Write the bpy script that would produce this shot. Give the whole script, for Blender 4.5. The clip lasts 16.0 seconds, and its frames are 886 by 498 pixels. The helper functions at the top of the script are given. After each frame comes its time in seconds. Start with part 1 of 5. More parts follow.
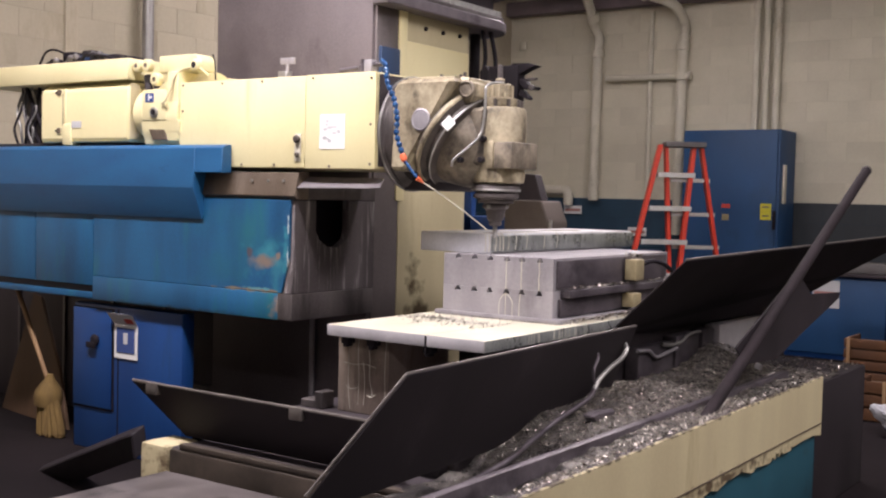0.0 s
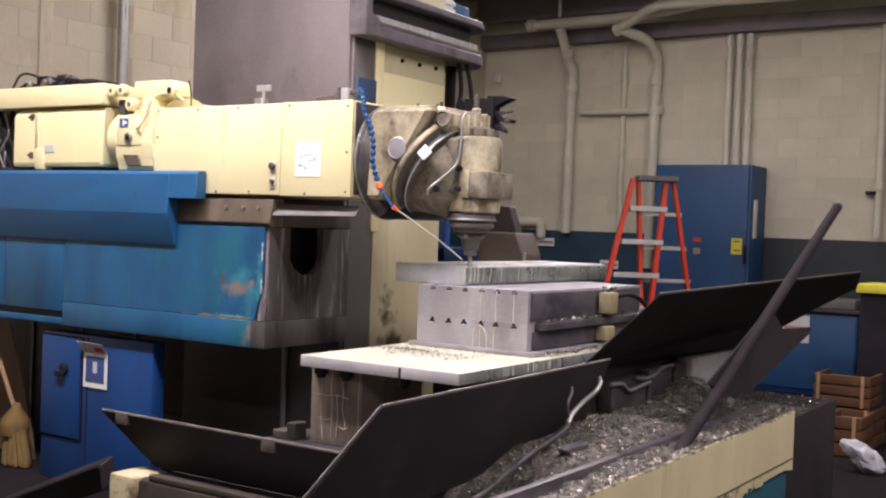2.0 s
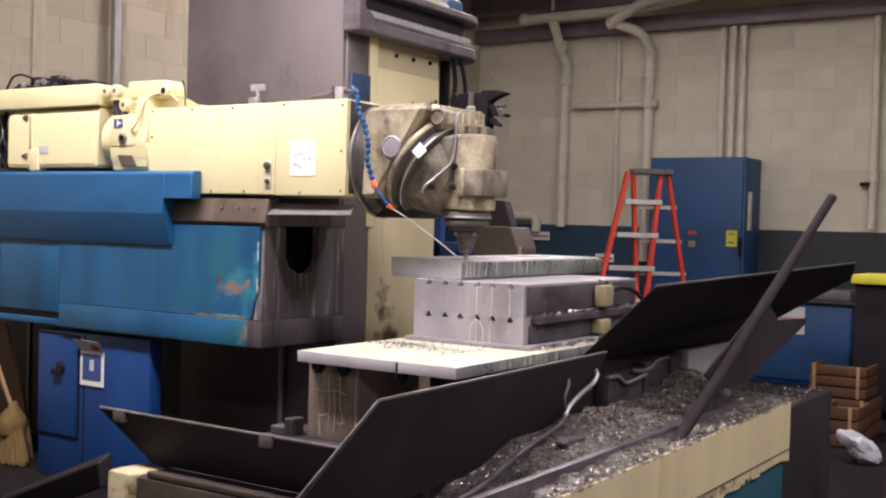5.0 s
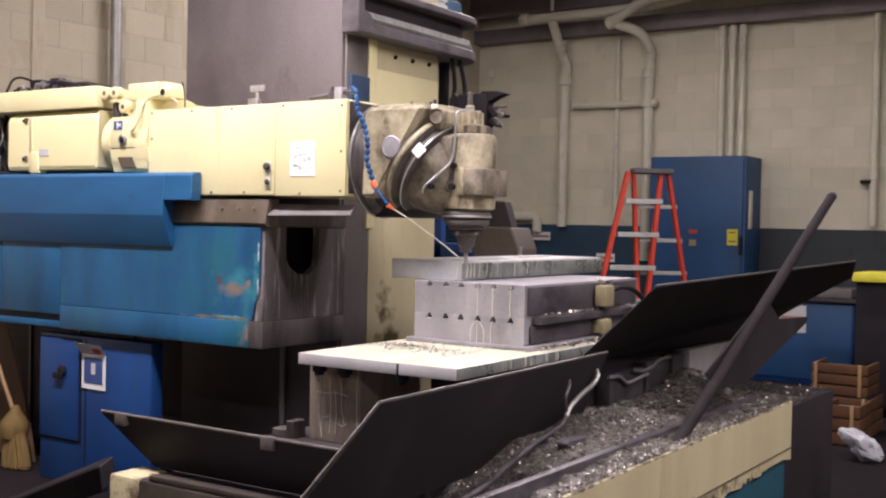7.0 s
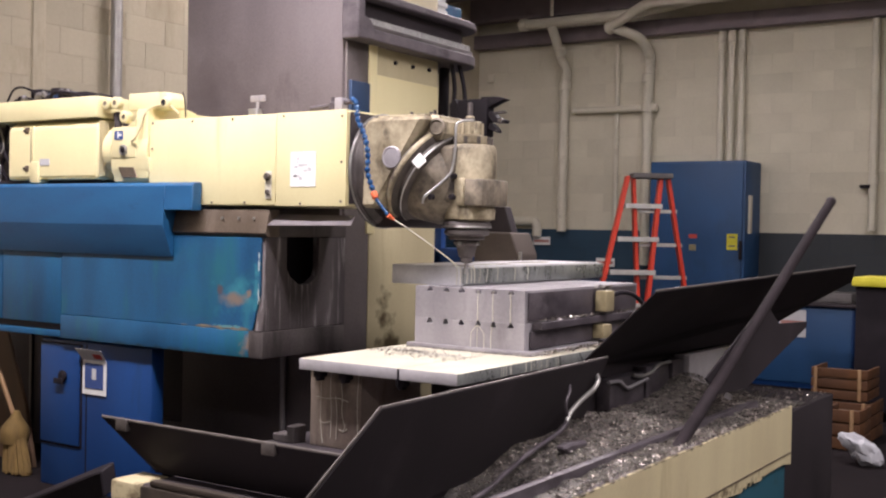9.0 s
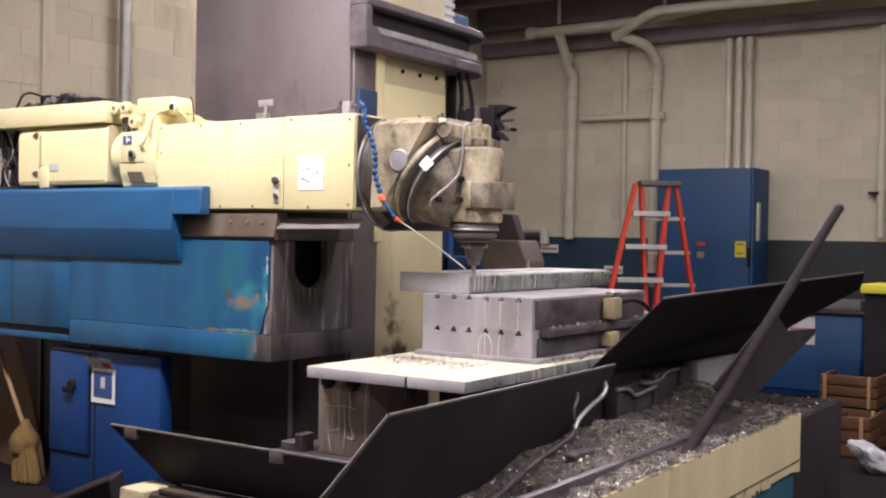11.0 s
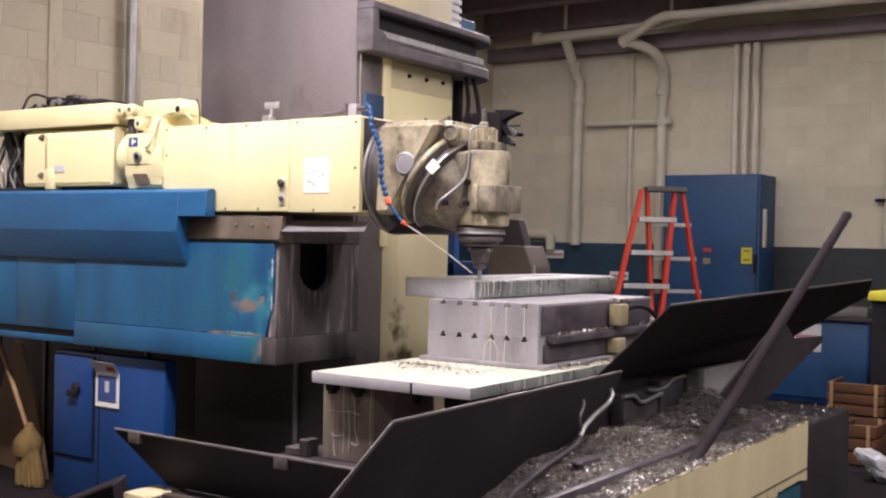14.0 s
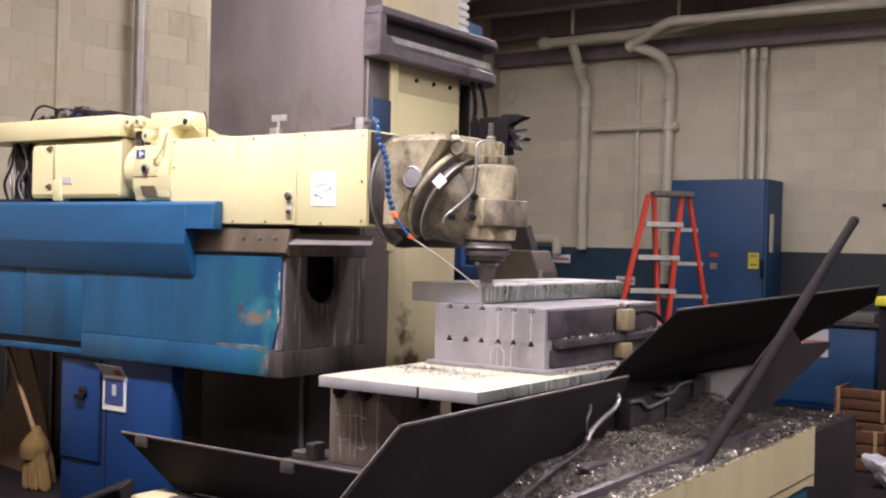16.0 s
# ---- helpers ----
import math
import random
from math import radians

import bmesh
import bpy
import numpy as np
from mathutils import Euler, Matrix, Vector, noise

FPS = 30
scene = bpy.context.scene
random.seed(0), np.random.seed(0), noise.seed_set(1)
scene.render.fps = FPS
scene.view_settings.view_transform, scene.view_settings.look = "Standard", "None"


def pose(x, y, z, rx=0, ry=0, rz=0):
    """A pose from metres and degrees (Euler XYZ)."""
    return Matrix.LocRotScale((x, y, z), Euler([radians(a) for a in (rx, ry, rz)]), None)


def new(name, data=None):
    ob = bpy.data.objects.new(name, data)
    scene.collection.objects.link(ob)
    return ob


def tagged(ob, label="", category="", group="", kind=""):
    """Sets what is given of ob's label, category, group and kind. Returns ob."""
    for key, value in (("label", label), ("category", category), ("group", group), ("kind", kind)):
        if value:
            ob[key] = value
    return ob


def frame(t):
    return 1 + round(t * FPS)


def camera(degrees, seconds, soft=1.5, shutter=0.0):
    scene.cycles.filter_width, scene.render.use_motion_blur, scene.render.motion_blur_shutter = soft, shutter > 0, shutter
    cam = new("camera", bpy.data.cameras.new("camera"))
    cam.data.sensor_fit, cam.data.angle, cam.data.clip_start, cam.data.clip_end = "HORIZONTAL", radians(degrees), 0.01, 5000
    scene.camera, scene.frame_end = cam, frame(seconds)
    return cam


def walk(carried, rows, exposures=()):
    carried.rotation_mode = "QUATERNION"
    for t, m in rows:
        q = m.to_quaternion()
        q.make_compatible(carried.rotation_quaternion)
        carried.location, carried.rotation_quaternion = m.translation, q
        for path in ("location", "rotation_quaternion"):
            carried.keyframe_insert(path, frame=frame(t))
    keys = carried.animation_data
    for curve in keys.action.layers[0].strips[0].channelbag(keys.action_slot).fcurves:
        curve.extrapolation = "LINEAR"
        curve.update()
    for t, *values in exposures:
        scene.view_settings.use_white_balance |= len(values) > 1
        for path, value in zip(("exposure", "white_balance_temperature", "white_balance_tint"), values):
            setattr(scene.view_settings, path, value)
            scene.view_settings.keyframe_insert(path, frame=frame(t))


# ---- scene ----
cam = camera(43.45, 16.0, soft=2.2)
PATH = [
    (0.0, 0.006, 0.009, 1.217, 87.40, -1.44, 34.84),
    (0.5, -0.004, 0.015, 1.221, 88.52, -1.81, 34.25),
    (1.0, -0.011, 0.019, 1.219, 88.98, -2.04, 33.81),
    (1.5, -0.013, 0.017, 1.218, 89.04, -2.11, 33.64),
    (2.0, -0.008, 0.005, 1.220, 89.02, -2.11, 33.39),
    (2.5, 0.001, -0.006, 1.220, 89.20, -2.02, 33.20),
    (3.0, -0.002, 0.001, 1.216, 89.31, -1.83, 33.10),
    (3.5, 0.000, -0.001, 1.220, 89.09, -1.68, 33.08),
    (4.0, -0.007, -0.001, 1.217, 88.89, -1.69, 33.16),
    (6.5, -0.002, 0.001, 1.218, 88.80, -1.29, 33.15),
    (7.0, -0.001, 0.000, 1.220, 88.81, -1.18, 33.20),
    (7.5, -0.002, -0.000, 1.218, 88.96, -1.16, 33.23),
    (8.0, -0.000, -0.000, 1.220, 89.03, -1.11, 33.20),
    (8.5, 0.001, -0.006, 1.224, 89.01, -1.14, 33.16),
    (11.0, 0.008, -0.012, 1.222, 89.46, -0.97, 33.61),
    (11.5, 0.003, -0.008, 1.223, 89.50, -1.02, 33.72),
    (12.0, 0.000, -0.001, 1.220, 89.35, -1.10, 33.69),
    (12.5, 0.000, -0.002, 1.223, 89.44, -1.16, 33.65),
    (13.0, -0.005, -0.001, 1.227, 89.49, -1.22, 33.72),
    (13.5, -0.002, -0.002, 1.227, 89.58, -1.28, 33.85),
    (14.0, -0.006, 0.002, 1.224, 89.70, -1.25, 33.87),
    (14.5, -0.002, -0.001, 1.224, 89.78, -1.26, 33.97),
    (15.0, -0.008, -0.003, 1.227, 89.75, -1.36, 34.03),
    (15.5, -0.003, -0.002, 1.225, 89.84, -1.35, 34.14),
    (16.0, -0.006, -0.003, 1.225, 89.91, -1.38, 34.19),
]
walk(cam, [(t, pose(x, y, z, a, b, c)) for t, x, y, z, a, b, c in PATH],
     exposures=[(0.0, 0.07), (3.0, 0.10), (8.5, 0.10), (11.5, 0.13), (16.0, 0.15)])
RAM_RISE = [(0.0, -0.0036), (0.5, -0.0064), (1.0, -0.0075), (1.5, 0.0083), (2.0, 0.0067), (2.5, -0.0078), (3.0, -0.0109), (3.5, -0.0127), (4.0, -0.0021), (4.3, 0.0075), (4.65, 0.0065), (5.1, -0.0110), (5.8, -0.0165), (6.5, -0.0177), (7.0, -0.0002), (7.5, 0.0073), (8.0, -0.0061), (8.5, -0.0167), (9.3, -0.0200), (9.9, -0.0150), (10.3, 0.0060), (10.7, 0.0080), (11.0, 0.0009), (11.5, -0.0203), (12.0, -0.0228), (12.5, -0.0259), (13.0, -0.0186), (13.5, 0.0099), (14.0, 0.0084), (14.5, -0.0196), (15.0, -0.0256), (15.5, -0.0270), (16.0, -0.0307)]

# ---- world and lamps ----
world = bpy.data.worlds.new("world")
scene.world = world
world.use_nodes = True
world.node_tree.nodes["Background"].inputs[0].default_value = (0.55, 0.6, 0.7, 1)
world.node_tree.nodes["Background"].inputs[1].default_value = 0.02


def area_lamp(x, y, z, sx, sy, watts, colour, rx=0, ry=0, rz=0):
    data = bpy.data.lights.new("added_lamp_light", "AREA")
    data.shape, data.size, data.size_y, data.energy, data.color = "RECTANGLE", sx, sy, watts, colour
    ob = new("added_lamp_light", data)
    ob.matrix_basis = pose(x, y, z, rx, ry, rz)
    return ob


# unseen strip lamps added under the roof to brighten each area: (x, y, length along x, watts)
LAMPS = [(-3.5, 2.1, 2.4, 255), (-0.4, 2.4, 2.4, 110), (-5.3, 6.3, 2.4, 75), (-3.2, 8.0, 2.4, 235), (1.4, 5.0, 2.4, 168), (0.5, -1.5, 2.4, 60)]
LAMP_Z = 4.05
F0 = -0.12            # level of the shop floor
for lx, ly, length, watts in LAMPS:
    area_lamp(lx, ly, LAMP_Z - 0.09, length, 0.26, watts, (1.0, 0.905, 0.93))


# ---- materials ----
def rgb(c):
    return (*c, 1.0)


def surface(name, c1, c2, rough=0.6, metal=0.0, scale=6.0, fine=90.0, bump=0.08, stain=None, stain_scale=2.2,
            stain_amount=0.5, streak=1.0, spec=0.5, island=0.0, rough_var=0.15, spots=(), each=0.0):
    """Two-scale worn surface: broad mottling, fine grain, optional stains drawn out by streak along z."""
    m = bpy.data.materials.new(name)
    m.use_nodes = True
    nt = m.node_tree
    n, l = nt.nodes, nt.links
    bsdf = n["Principled BSDF"]
    bsdf.inputs["Metallic"].default_value = metal
    bsdf.inputs["Specular IOR Level"].default_value = spec
    tc = n.new("ShaderNodeTexCoord")
    info = n.new("ShaderNodeObjectInfo")
    add = n.new("ShaderNodeVectorMath")
    add.operation = "ADD"
    l.new(tc.outputs["Object"], add.inputs[0])
    mul = n.new("ShaderNodeMath")
    mul.operation = "MULTIPLY"
    mul.inputs[1].default_value = 7.0
    l.new(info.outputs["Random"], mul.inputs[0])
    l.new(mul.outputs[0], add.inputs[1])
    mp = n.new("ShaderNodeMapping")
    mp.inputs["Scale"].default_value = (1, 1, 1 / streak)
    l.new(add.outputs[0], mp.inputs[0])
    a = n.new("ShaderNodeTexNoise")
    a.inputs["Scale"].default_value, a.inputs["Detail"].default_value = scale, 5
    l.new(mp.outputs[0], a.inputs["Vector"])
    b = n.new("ShaderNodeTexNoise")
    b.inputs["Scale"].default_value, b.inputs["Detail"].default_value = fine, 4
    l.new(add.outputs[0], b.inputs["Vector"])
    mixf = n.new("ShaderNodeMath")
    mixf.operation = "MULTIPLY_ADD"
    l.new(b.outputs["Fac"], mixf.inputs[0])
    mixf.inputs[1].default_value = 0.35
    l.new(a.outputs["Fac"], mixf.inputs[2])
    ramp = n.new("ShaderNodeValToRGB")
    ramp.color_ramp.elements[0].position, ramp.color_ramp.elements[1].position = 0.42, 0.92
    ramp.color_ramp.elements[0].color, ramp.color_ramp.elements[1].color = rgb(c1), rgb(c2)
    l.new(mixf.outputs[0], ramp.inputs[0])
    colour = ramp.outputs[0]
    if island:
        geo = n.new("ShaderNodeNewGeometry")
        hsv = n.new("ShaderNodeHueSaturation")
        mr = n.new("ShaderNodeMapRange")
        mr.inputs[3].default_value, mr.inputs[4].default_value = 1 - island, 1 + island
        l.new(geo.outputs["Random Per Island"], mr.inputs[0])
        l.new(mr.outputs[0], hsv.inputs["Value"])
        l.new(colour, hsv.inputs["Color"])
        colour = hsv.outputs[0]
    if each:
        hsv = n.new("ShaderNodeHueSaturation")
        mr = n.new("ShaderNodeMapRange")
        mr.inputs[3].default_value, mr.inputs[4].default_value = 1 - each, 1 + each
        l.new(info.outputs["Random"], mr.inputs[0])
        l.new(mr.outputs[0], hsv.inputs["Value"])
        l.new(colour, hsv.inputs["Color"])
        colour = hsv.outputs[0]
    if stain:
        s = n.new("ShaderNodeTexNoise")
        s.inputs["Scale"].default_value, s.inputs["Detail"].default_value = stain_scale, 7
        s.inputs["Roughness"].default_value = 0.65
        l.new(mp.outputs[0], s.inputs["Vector"])
        sr = n.new("ShaderNodeValToRGB")
        lo = 0.66 - 0.22 * stain_amount
        sr.color_ramp.elements[0].position, sr.color_ramp.elements[1].position = lo, lo + 0.16
        l.new(s.outputs["Fac"], sr.inputs[0])
        mx = n.new("ShaderNodeMix")
        mx.data_type = "RGBA"
        l.new(sr.outputs[0], mx.inputs[0])
        l.new(colour, mx.inputs[6])
        mx.inputs[7].default_value = rgb(stain)
        colour = mx.outputs[2]
    for k, (centre, radius, tint, grain, hard) in enumerate(spots):
        mq = n.new("ShaderNodeMapping")
        mq.vector_type = "TEXTURE"
        mq.inputs["Location"].default_value, mq.inputs["Scale"].default_value = centre, radius
        l.new(tc.outputs["Object"], mq.inputs[0])
        ln = n.new("ShaderNodeVectorMath")
        ln.operation = "LENGTH"
        l.new(mq.outputs[0], ln.inputs[0])
        ns = n.new("ShaderNodeTexNoise")
        ns.noise_dimensions = "4D"
        ns.inputs["W"].default_value, ns.inputs["Scale"].default_value, ns.inputs["Detail"].default_value = k * 3.7, grain, 6
        l.new(tc.outputs["Object"], ns.inputs["Vector"])
        k1 = n.new("ShaderNodeMath")
        k1.operation = "MULTIPLY_ADD"
        k1.inputs[1].default_value = -0.8
        k2 = n.new("ShaderNodeMath")
        k2.operation = "MULTIPLY_ADD"
        k2.inputs[1].default_value, k2.inputs[2].default_value = 2.4, -0.55
        l.new(ns.outputs["Fac"], k2.inputs[0])
        l.new(ln.outputs["Value"], k1.inputs[0])
        l.new(k2.outputs[0], k1.inputs[2])
        k3 = n.new("ShaderNodeMath")
        k3.operation, k3.use_clamp = "MULTIPLY", True
        k3.inputs[1].default_value = hard
        l.new(k1.outputs[0], k3.inputs[0])
        mx = n.new("ShaderNodeMix")
        mx.data_type = "RGBA"
        l.new(k3.outputs[0], mx.inputs[0])
        l.new(colour, mx.inputs[6])
        mx.inputs[7].default_value = rgb(tint)
        colour = mx.outputs[2]
    l.new(colour, bsdf.inputs["Base Color"])
    rr = n.new("ShaderNodeMapRange")
    rr.inputs[3].default_value, rr.inputs[4].default_value = max(rough - rough_var, 0.05), min(rough + rough_var, 1)
    l.new(mixf.outputs[0], rr.inputs[0])
    l.new(rr.outputs[0], bsdf.inputs["Roughness"])
    bp = n.new("ShaderNodeBump")
    bp.inputs["Strength"].default_value, bp.inputs["Distance"].default_value = bump, 0.01
    l.new(mixf.outputs[0], bp.inputs["Height"])
    l.new(bp.outputs[0], bsdf.inputs["Normal"])
    return m


def glow(name, colour, strength):
    m = bpy.data.materials.new(name)
    m.use_nodes = True
    b = m.node_tree.nodes["Principled BSDF"]
    b.inputs["Base Color"].default_value = rgb(colour)
    b.inputs["Emission Color"].default_value = rgb(colour)
    b.inputs["Emission Strength"].default_value = strength
    return m


M_CREAM = surface("cream_enamel", (0.72, 0.64, 0.365), (0.80, 0.73, 0.445), 0.40, scale=3, bump=0.03, stain=(0.56, 0.43, 0.20), stain_scale=3.0, stain_amount=0.14, streak=6)
M_CREAM_OLD = surface("aged_cream_enamel", (0.50, 0.43, 0.27), (0.62, 0.55, 0.35), 0.55, scale=5, bump=0.06, stain=(0.30, 0.23, 0.12), stain_scale=3.2, stain_amount=0.3, streak=5)
M_BLUE = surface("machine_blue_enamel", (0.007, 0.058, 0.145), (0.017, 0.120, 0.270), 0.42, scale=6, bump=0.08, stain=(0.015, 0.125, 0.170), stain_scale=4, stain_amount=0.45, streak=4)
M_BLUE_BRIGHT = surface("bright_blue_enamel", (0.005, 0.034, 0.145), (0.008, 0.055, 0.21), 0.42, scale=4, bump=0.04, stain=(0.01, 0.03, 0.08), stain_scale=3, stain_amount=0.15, streak=4)
M_BLUE_TOP = surface("guard_blue_enamel", (0.010, 0.078, 0.205), (0.017, 0.115, 0.275), 0.4, scale=3, bump=0.03, stain=(0.008, 0.055, 0.14), stain_scale=4, stain_amount=0.2, streak=0.3)
M_NAVY = surface("navy_enamel", (0.010, 0.032, 0.085), (0.017, 0.048, 0.120), 0.45, scale=4, bump=0.04, stain=(0.006, 0.02, 0.05), stain_amount=0.3)
M_TEAL = surface("teal_enamel", (0.009, 0.062, 0.095), (0.014, 0.092, 0.135), 0.55, scale=5, stain=(0.015, 0.018, 0.02), stain_amount=0.45)
# The purple cast of this steel imitates haze over dark areas.
M_DARK = surface("oily_dark_steel", (0.018, 0.0135, 0.0175), (0.050, 0.039, 0.047), 0.6, 0.1, scale=5, bump=0.08, stain=(0.011, 0.0085, 0.010), stain_amount=0.5, streak=4)
M_RAIL = surface("oily_brown_rail", (0.024, 0.018, 0.014), (0.070, 0.053, 0.042), 0.55, 0.15, scale=6, bump=0.1, stain=(0.02, 0.015, 0.013), stain_scale=4, stain_amount=0.6)
M_KNEE_END = surface("stained_cast_steel", (0.055, 0.046, 0.048), (0.16, 0.14, 0.14), 0.5, 0.25, scale=6, bump=0.08, stain=(0.022, 0.018, 0.018), stain_scale=5, stain_amount=0.6, streak=6)
M_COVER = surface("way_cover_steel", (0.105, 0.09, 0.09), (0.20, 0.175, 0.175), 0.5, 0.35, scale=2.2, bump=0.04, stain=(0.07, 0.055, 0.055), stain_scale=1.6, stain_amount=0.4, streak=2)
M_BROWN_STEEL = surface("brown_stained_steel", (0.10, 0.075, 0.055), (0.22, 0.175, 0.14), 0.45, 0.4, scale=9, bump=0.08, stain=(0.30, 0.26, 0.22), stain_scale=5, stain_amount=0.25, streak=5)
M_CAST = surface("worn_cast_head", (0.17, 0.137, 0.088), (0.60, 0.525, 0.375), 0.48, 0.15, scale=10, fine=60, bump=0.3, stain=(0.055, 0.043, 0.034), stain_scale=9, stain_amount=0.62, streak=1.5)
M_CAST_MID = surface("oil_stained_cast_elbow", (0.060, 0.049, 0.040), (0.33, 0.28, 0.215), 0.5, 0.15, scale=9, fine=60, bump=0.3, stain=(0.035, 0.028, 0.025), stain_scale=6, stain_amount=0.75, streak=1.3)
M_CAST_DARK = surface("oily_cast_head", (0.032, 0.027, 0.026), (0.115, 0.096, 0.085), 0.52, 0.15, scale=10, bump=0.12, stain=(0.022, 0.018, 0.016), stain_scale=8, stain_amount=0.5)
M_STEEL = surface("bright_steel", (0.34, 0.335, 0.33), (0.55, 0.545, 0.54), 0.36, 0.9, scale=12, bump=0.03)
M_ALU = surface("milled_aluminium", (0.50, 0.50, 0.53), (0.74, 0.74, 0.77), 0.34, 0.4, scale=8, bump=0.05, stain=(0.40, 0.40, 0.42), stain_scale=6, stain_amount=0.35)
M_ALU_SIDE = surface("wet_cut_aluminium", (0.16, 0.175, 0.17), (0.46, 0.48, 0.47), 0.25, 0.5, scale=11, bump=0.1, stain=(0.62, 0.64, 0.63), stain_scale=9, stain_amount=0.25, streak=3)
M_PLATE = surface("pale_ground_plate", (0.50, 0.475, 0.375), (0.64, 0.61, 0.50), 0.42, 0.1, scale=7, bump=0.03, stain=(0.42, 0.40, 0.35), stain_scale=5, stain_amount=0.35, spots=[
    ((-0.20, -0.25, 0.042), (0.17, 0.05, 1), (0.10, 0.098, 0.10), 26, 2.0),
    ((-0.02, -0.30, 0.042), (0.20, 0.05, 1), (0.26, 0.25, 0.25), 30, 1.0)])
M_PLATE_EDGE = surface("sawn_plate_edge", (0.40, 0.385, 0.41), (0.52, 0.50, 0.53), 0.5, 0.1, scale=12, bump=0.05, stain=(0.30, 0.29, 0.31), stain_scale=8, stain_amount=0.3)
# Lavender in both irons is a haze tint mixed into the colour.
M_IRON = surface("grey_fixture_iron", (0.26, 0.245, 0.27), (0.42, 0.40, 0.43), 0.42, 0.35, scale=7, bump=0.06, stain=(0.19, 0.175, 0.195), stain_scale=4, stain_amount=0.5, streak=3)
M_IRON_DARK = surface("dark_fixture_iron", (0.050, 0.042, 0.051), (0.13, 0.112, 0.128), 0.42, 0.3, scale=9, bump=0.12, stain=(0.032, 0.026, 0.030), stain_scale=4, stain_amount=0.55, streak=0.6)
# Rubber and guard black lean purple to suggest hazy shadows.
M_BLACK = surface("black_rubber", (0.009, 0.007, 0.010), (0.019, 0.015, 0.020), 0.65, scale=10, bump=0.1, spec=0.2)
M_GUARD = surface("black_guard_sheet", (0.0115, 0.0080, 0.0110), (0.024, 0.0170, 0.0225), 0.68, 0.1, scale=3, bump=0.06, stain=(0.036, 0.027, 0.033), stain_scale=3, stain_amount=0.35, streak=2)
M_EDGE = surface("worn_sheet_edge", (0.12, 0.105, 0.10), (0.20, 0.18, 0.17), 0.4, 0.5, scale=20)
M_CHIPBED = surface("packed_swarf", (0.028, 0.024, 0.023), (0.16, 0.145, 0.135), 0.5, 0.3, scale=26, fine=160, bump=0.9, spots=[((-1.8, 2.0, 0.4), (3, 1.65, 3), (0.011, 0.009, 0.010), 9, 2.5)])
M_CHIP = surface("loose_swarf", (0.11, 0.094, 0.086), (0.46, 0.425, 0.39), 0.24, 0.85, scale=30, bump=0.1, island=0.6)
M_BRASS = surface("brass", (0.30, 0.25, 0.14), (0.46, 0.39, 0.24), 0.42, 0.35, scale=20, stain=(0.1, 0.08, 0.04), stain_amount=0.4)
M_BLOCK = surface("cream_painted_block", (0.545, 0.508, 0.405), (0.640, 0.598, 0.485), 0.7, scale=2.5, fine=40, bump=0.12, stain=(0.44, 0.385, 0.29), stain_scale=1.2, stain_amount=0.25, each=0.045)
M_BLOCK_WEST = surface("yellowed_painted_block", (0.43, 0.38, 0.285), (0.53, 0.475, 0.36), 0.7, scale=2.0, fine=40, bump=0.12, stain=(0.33, 0.265, 0.175), stain_scale=1.6, stain_amount=0.4, streak=3, each=0.05)
M_MORTAR_WEST = surface("yellowed_painted_mortar", (0.42, 0.37, 0.28), (0.50, 0.445, 0.34), 0.8, scale=8, bump=0.2)
M_BLOCK_BLUE = surface("blue_painted_block", (0.012, 0.040, 0.075), (0.020, 0.060, 0.105), 0.55, scale=3, fine=40, bump=0.12)
M_BLOCK_GREEN = surface("dark_slate_painted_block", (0.021, 0.026, 0.031), (0.032, 0.038, 0.045), 0.55, scale=3, fine=40, bump=0.12)
M_MORTAR = surface("painted_mortar", (0.525, 0.49, 0.39), (0.605, 0.565, 0.455), 0.8, scale=8, bump=0.2)
M_MORTAR_BLUE = surface("blue_painted_mortar", (0.010, 0.028, 0.045), (0.015, 0.04, 0.06), 0.8, scale=8, bump=0.2)
M_PIPE = surface("painted_pipe", (0.565, 0.535, 0.445), (0.665, 0.63, 0.53), 0.6, scale=6, bump=0.05, stain=(0.36, 0.32, 0.25), stain_amount=0.25)
M_GALV = surface("galvanised_conduit", (0.30, 0.29, 0.28), (0.45, 0.44, 0.43), 0.4, 0.7, scale=9)
M_FLOOR = surface("oil_black_concrete", (0.009, 0.0072, 0.0082), (0.019, 0.0148, 0.0165), 0.92, spec=0.06, scale=1.8, fine=35, bump=0.15, stain=(0.010, 0.008, 0.0085), stain_scale=0.9, stain_amount=0.5)
M_ROOF = surface("grey_roof_deck", (0.26, 0.215, 0.25), (0.38, 0.32, 0.365), 0.85, scale=2)
M_ROOF_BEAM = surface("grey_painted_roof_beam", (0.15, 0.122, 0.135), (0.23, 0.19, 0.205), 0.7, scale=3, stain=(0.09, 0.07, 0.075), stain_scale=2, stain_amount=0.4)
M_WALL_PLAIN = surface("plain_shop_wall", (0.50, 0.46, 0.38), (0.58, 0.54, 0.45), 0.8, scale=1.5, bump=0.08)
M_ORANGE = surface("orange_fibreglass", (0.62, 0.045, 0.024), (0.74, 0.068, 0.034), 0.4, scale=12, bump=0.03)
M_LADDER_CAP = surface("grey_ladder_cap", (0.10, 0.09, 0.09), (0.16, 0.15, 0.15), 0.5, scale=12)
M_TREAD = surface("aluminium_tread", (0.55, 0.55, 0.54), (0.70, 0.70, 0.69), 0.35, 0.6, scale=20)
M_PAPER = surface("white_paper", (0.72, 0.72, 0.72), (0.80, 0.80, 0.80), 0.8, scale=10, bump=0.02)
M_PRINT = surface("grey_print", (0.50, 0.50, 0.53), (0.58, 0.58, 0.60), 0.8, scale=10, bump=0.0)
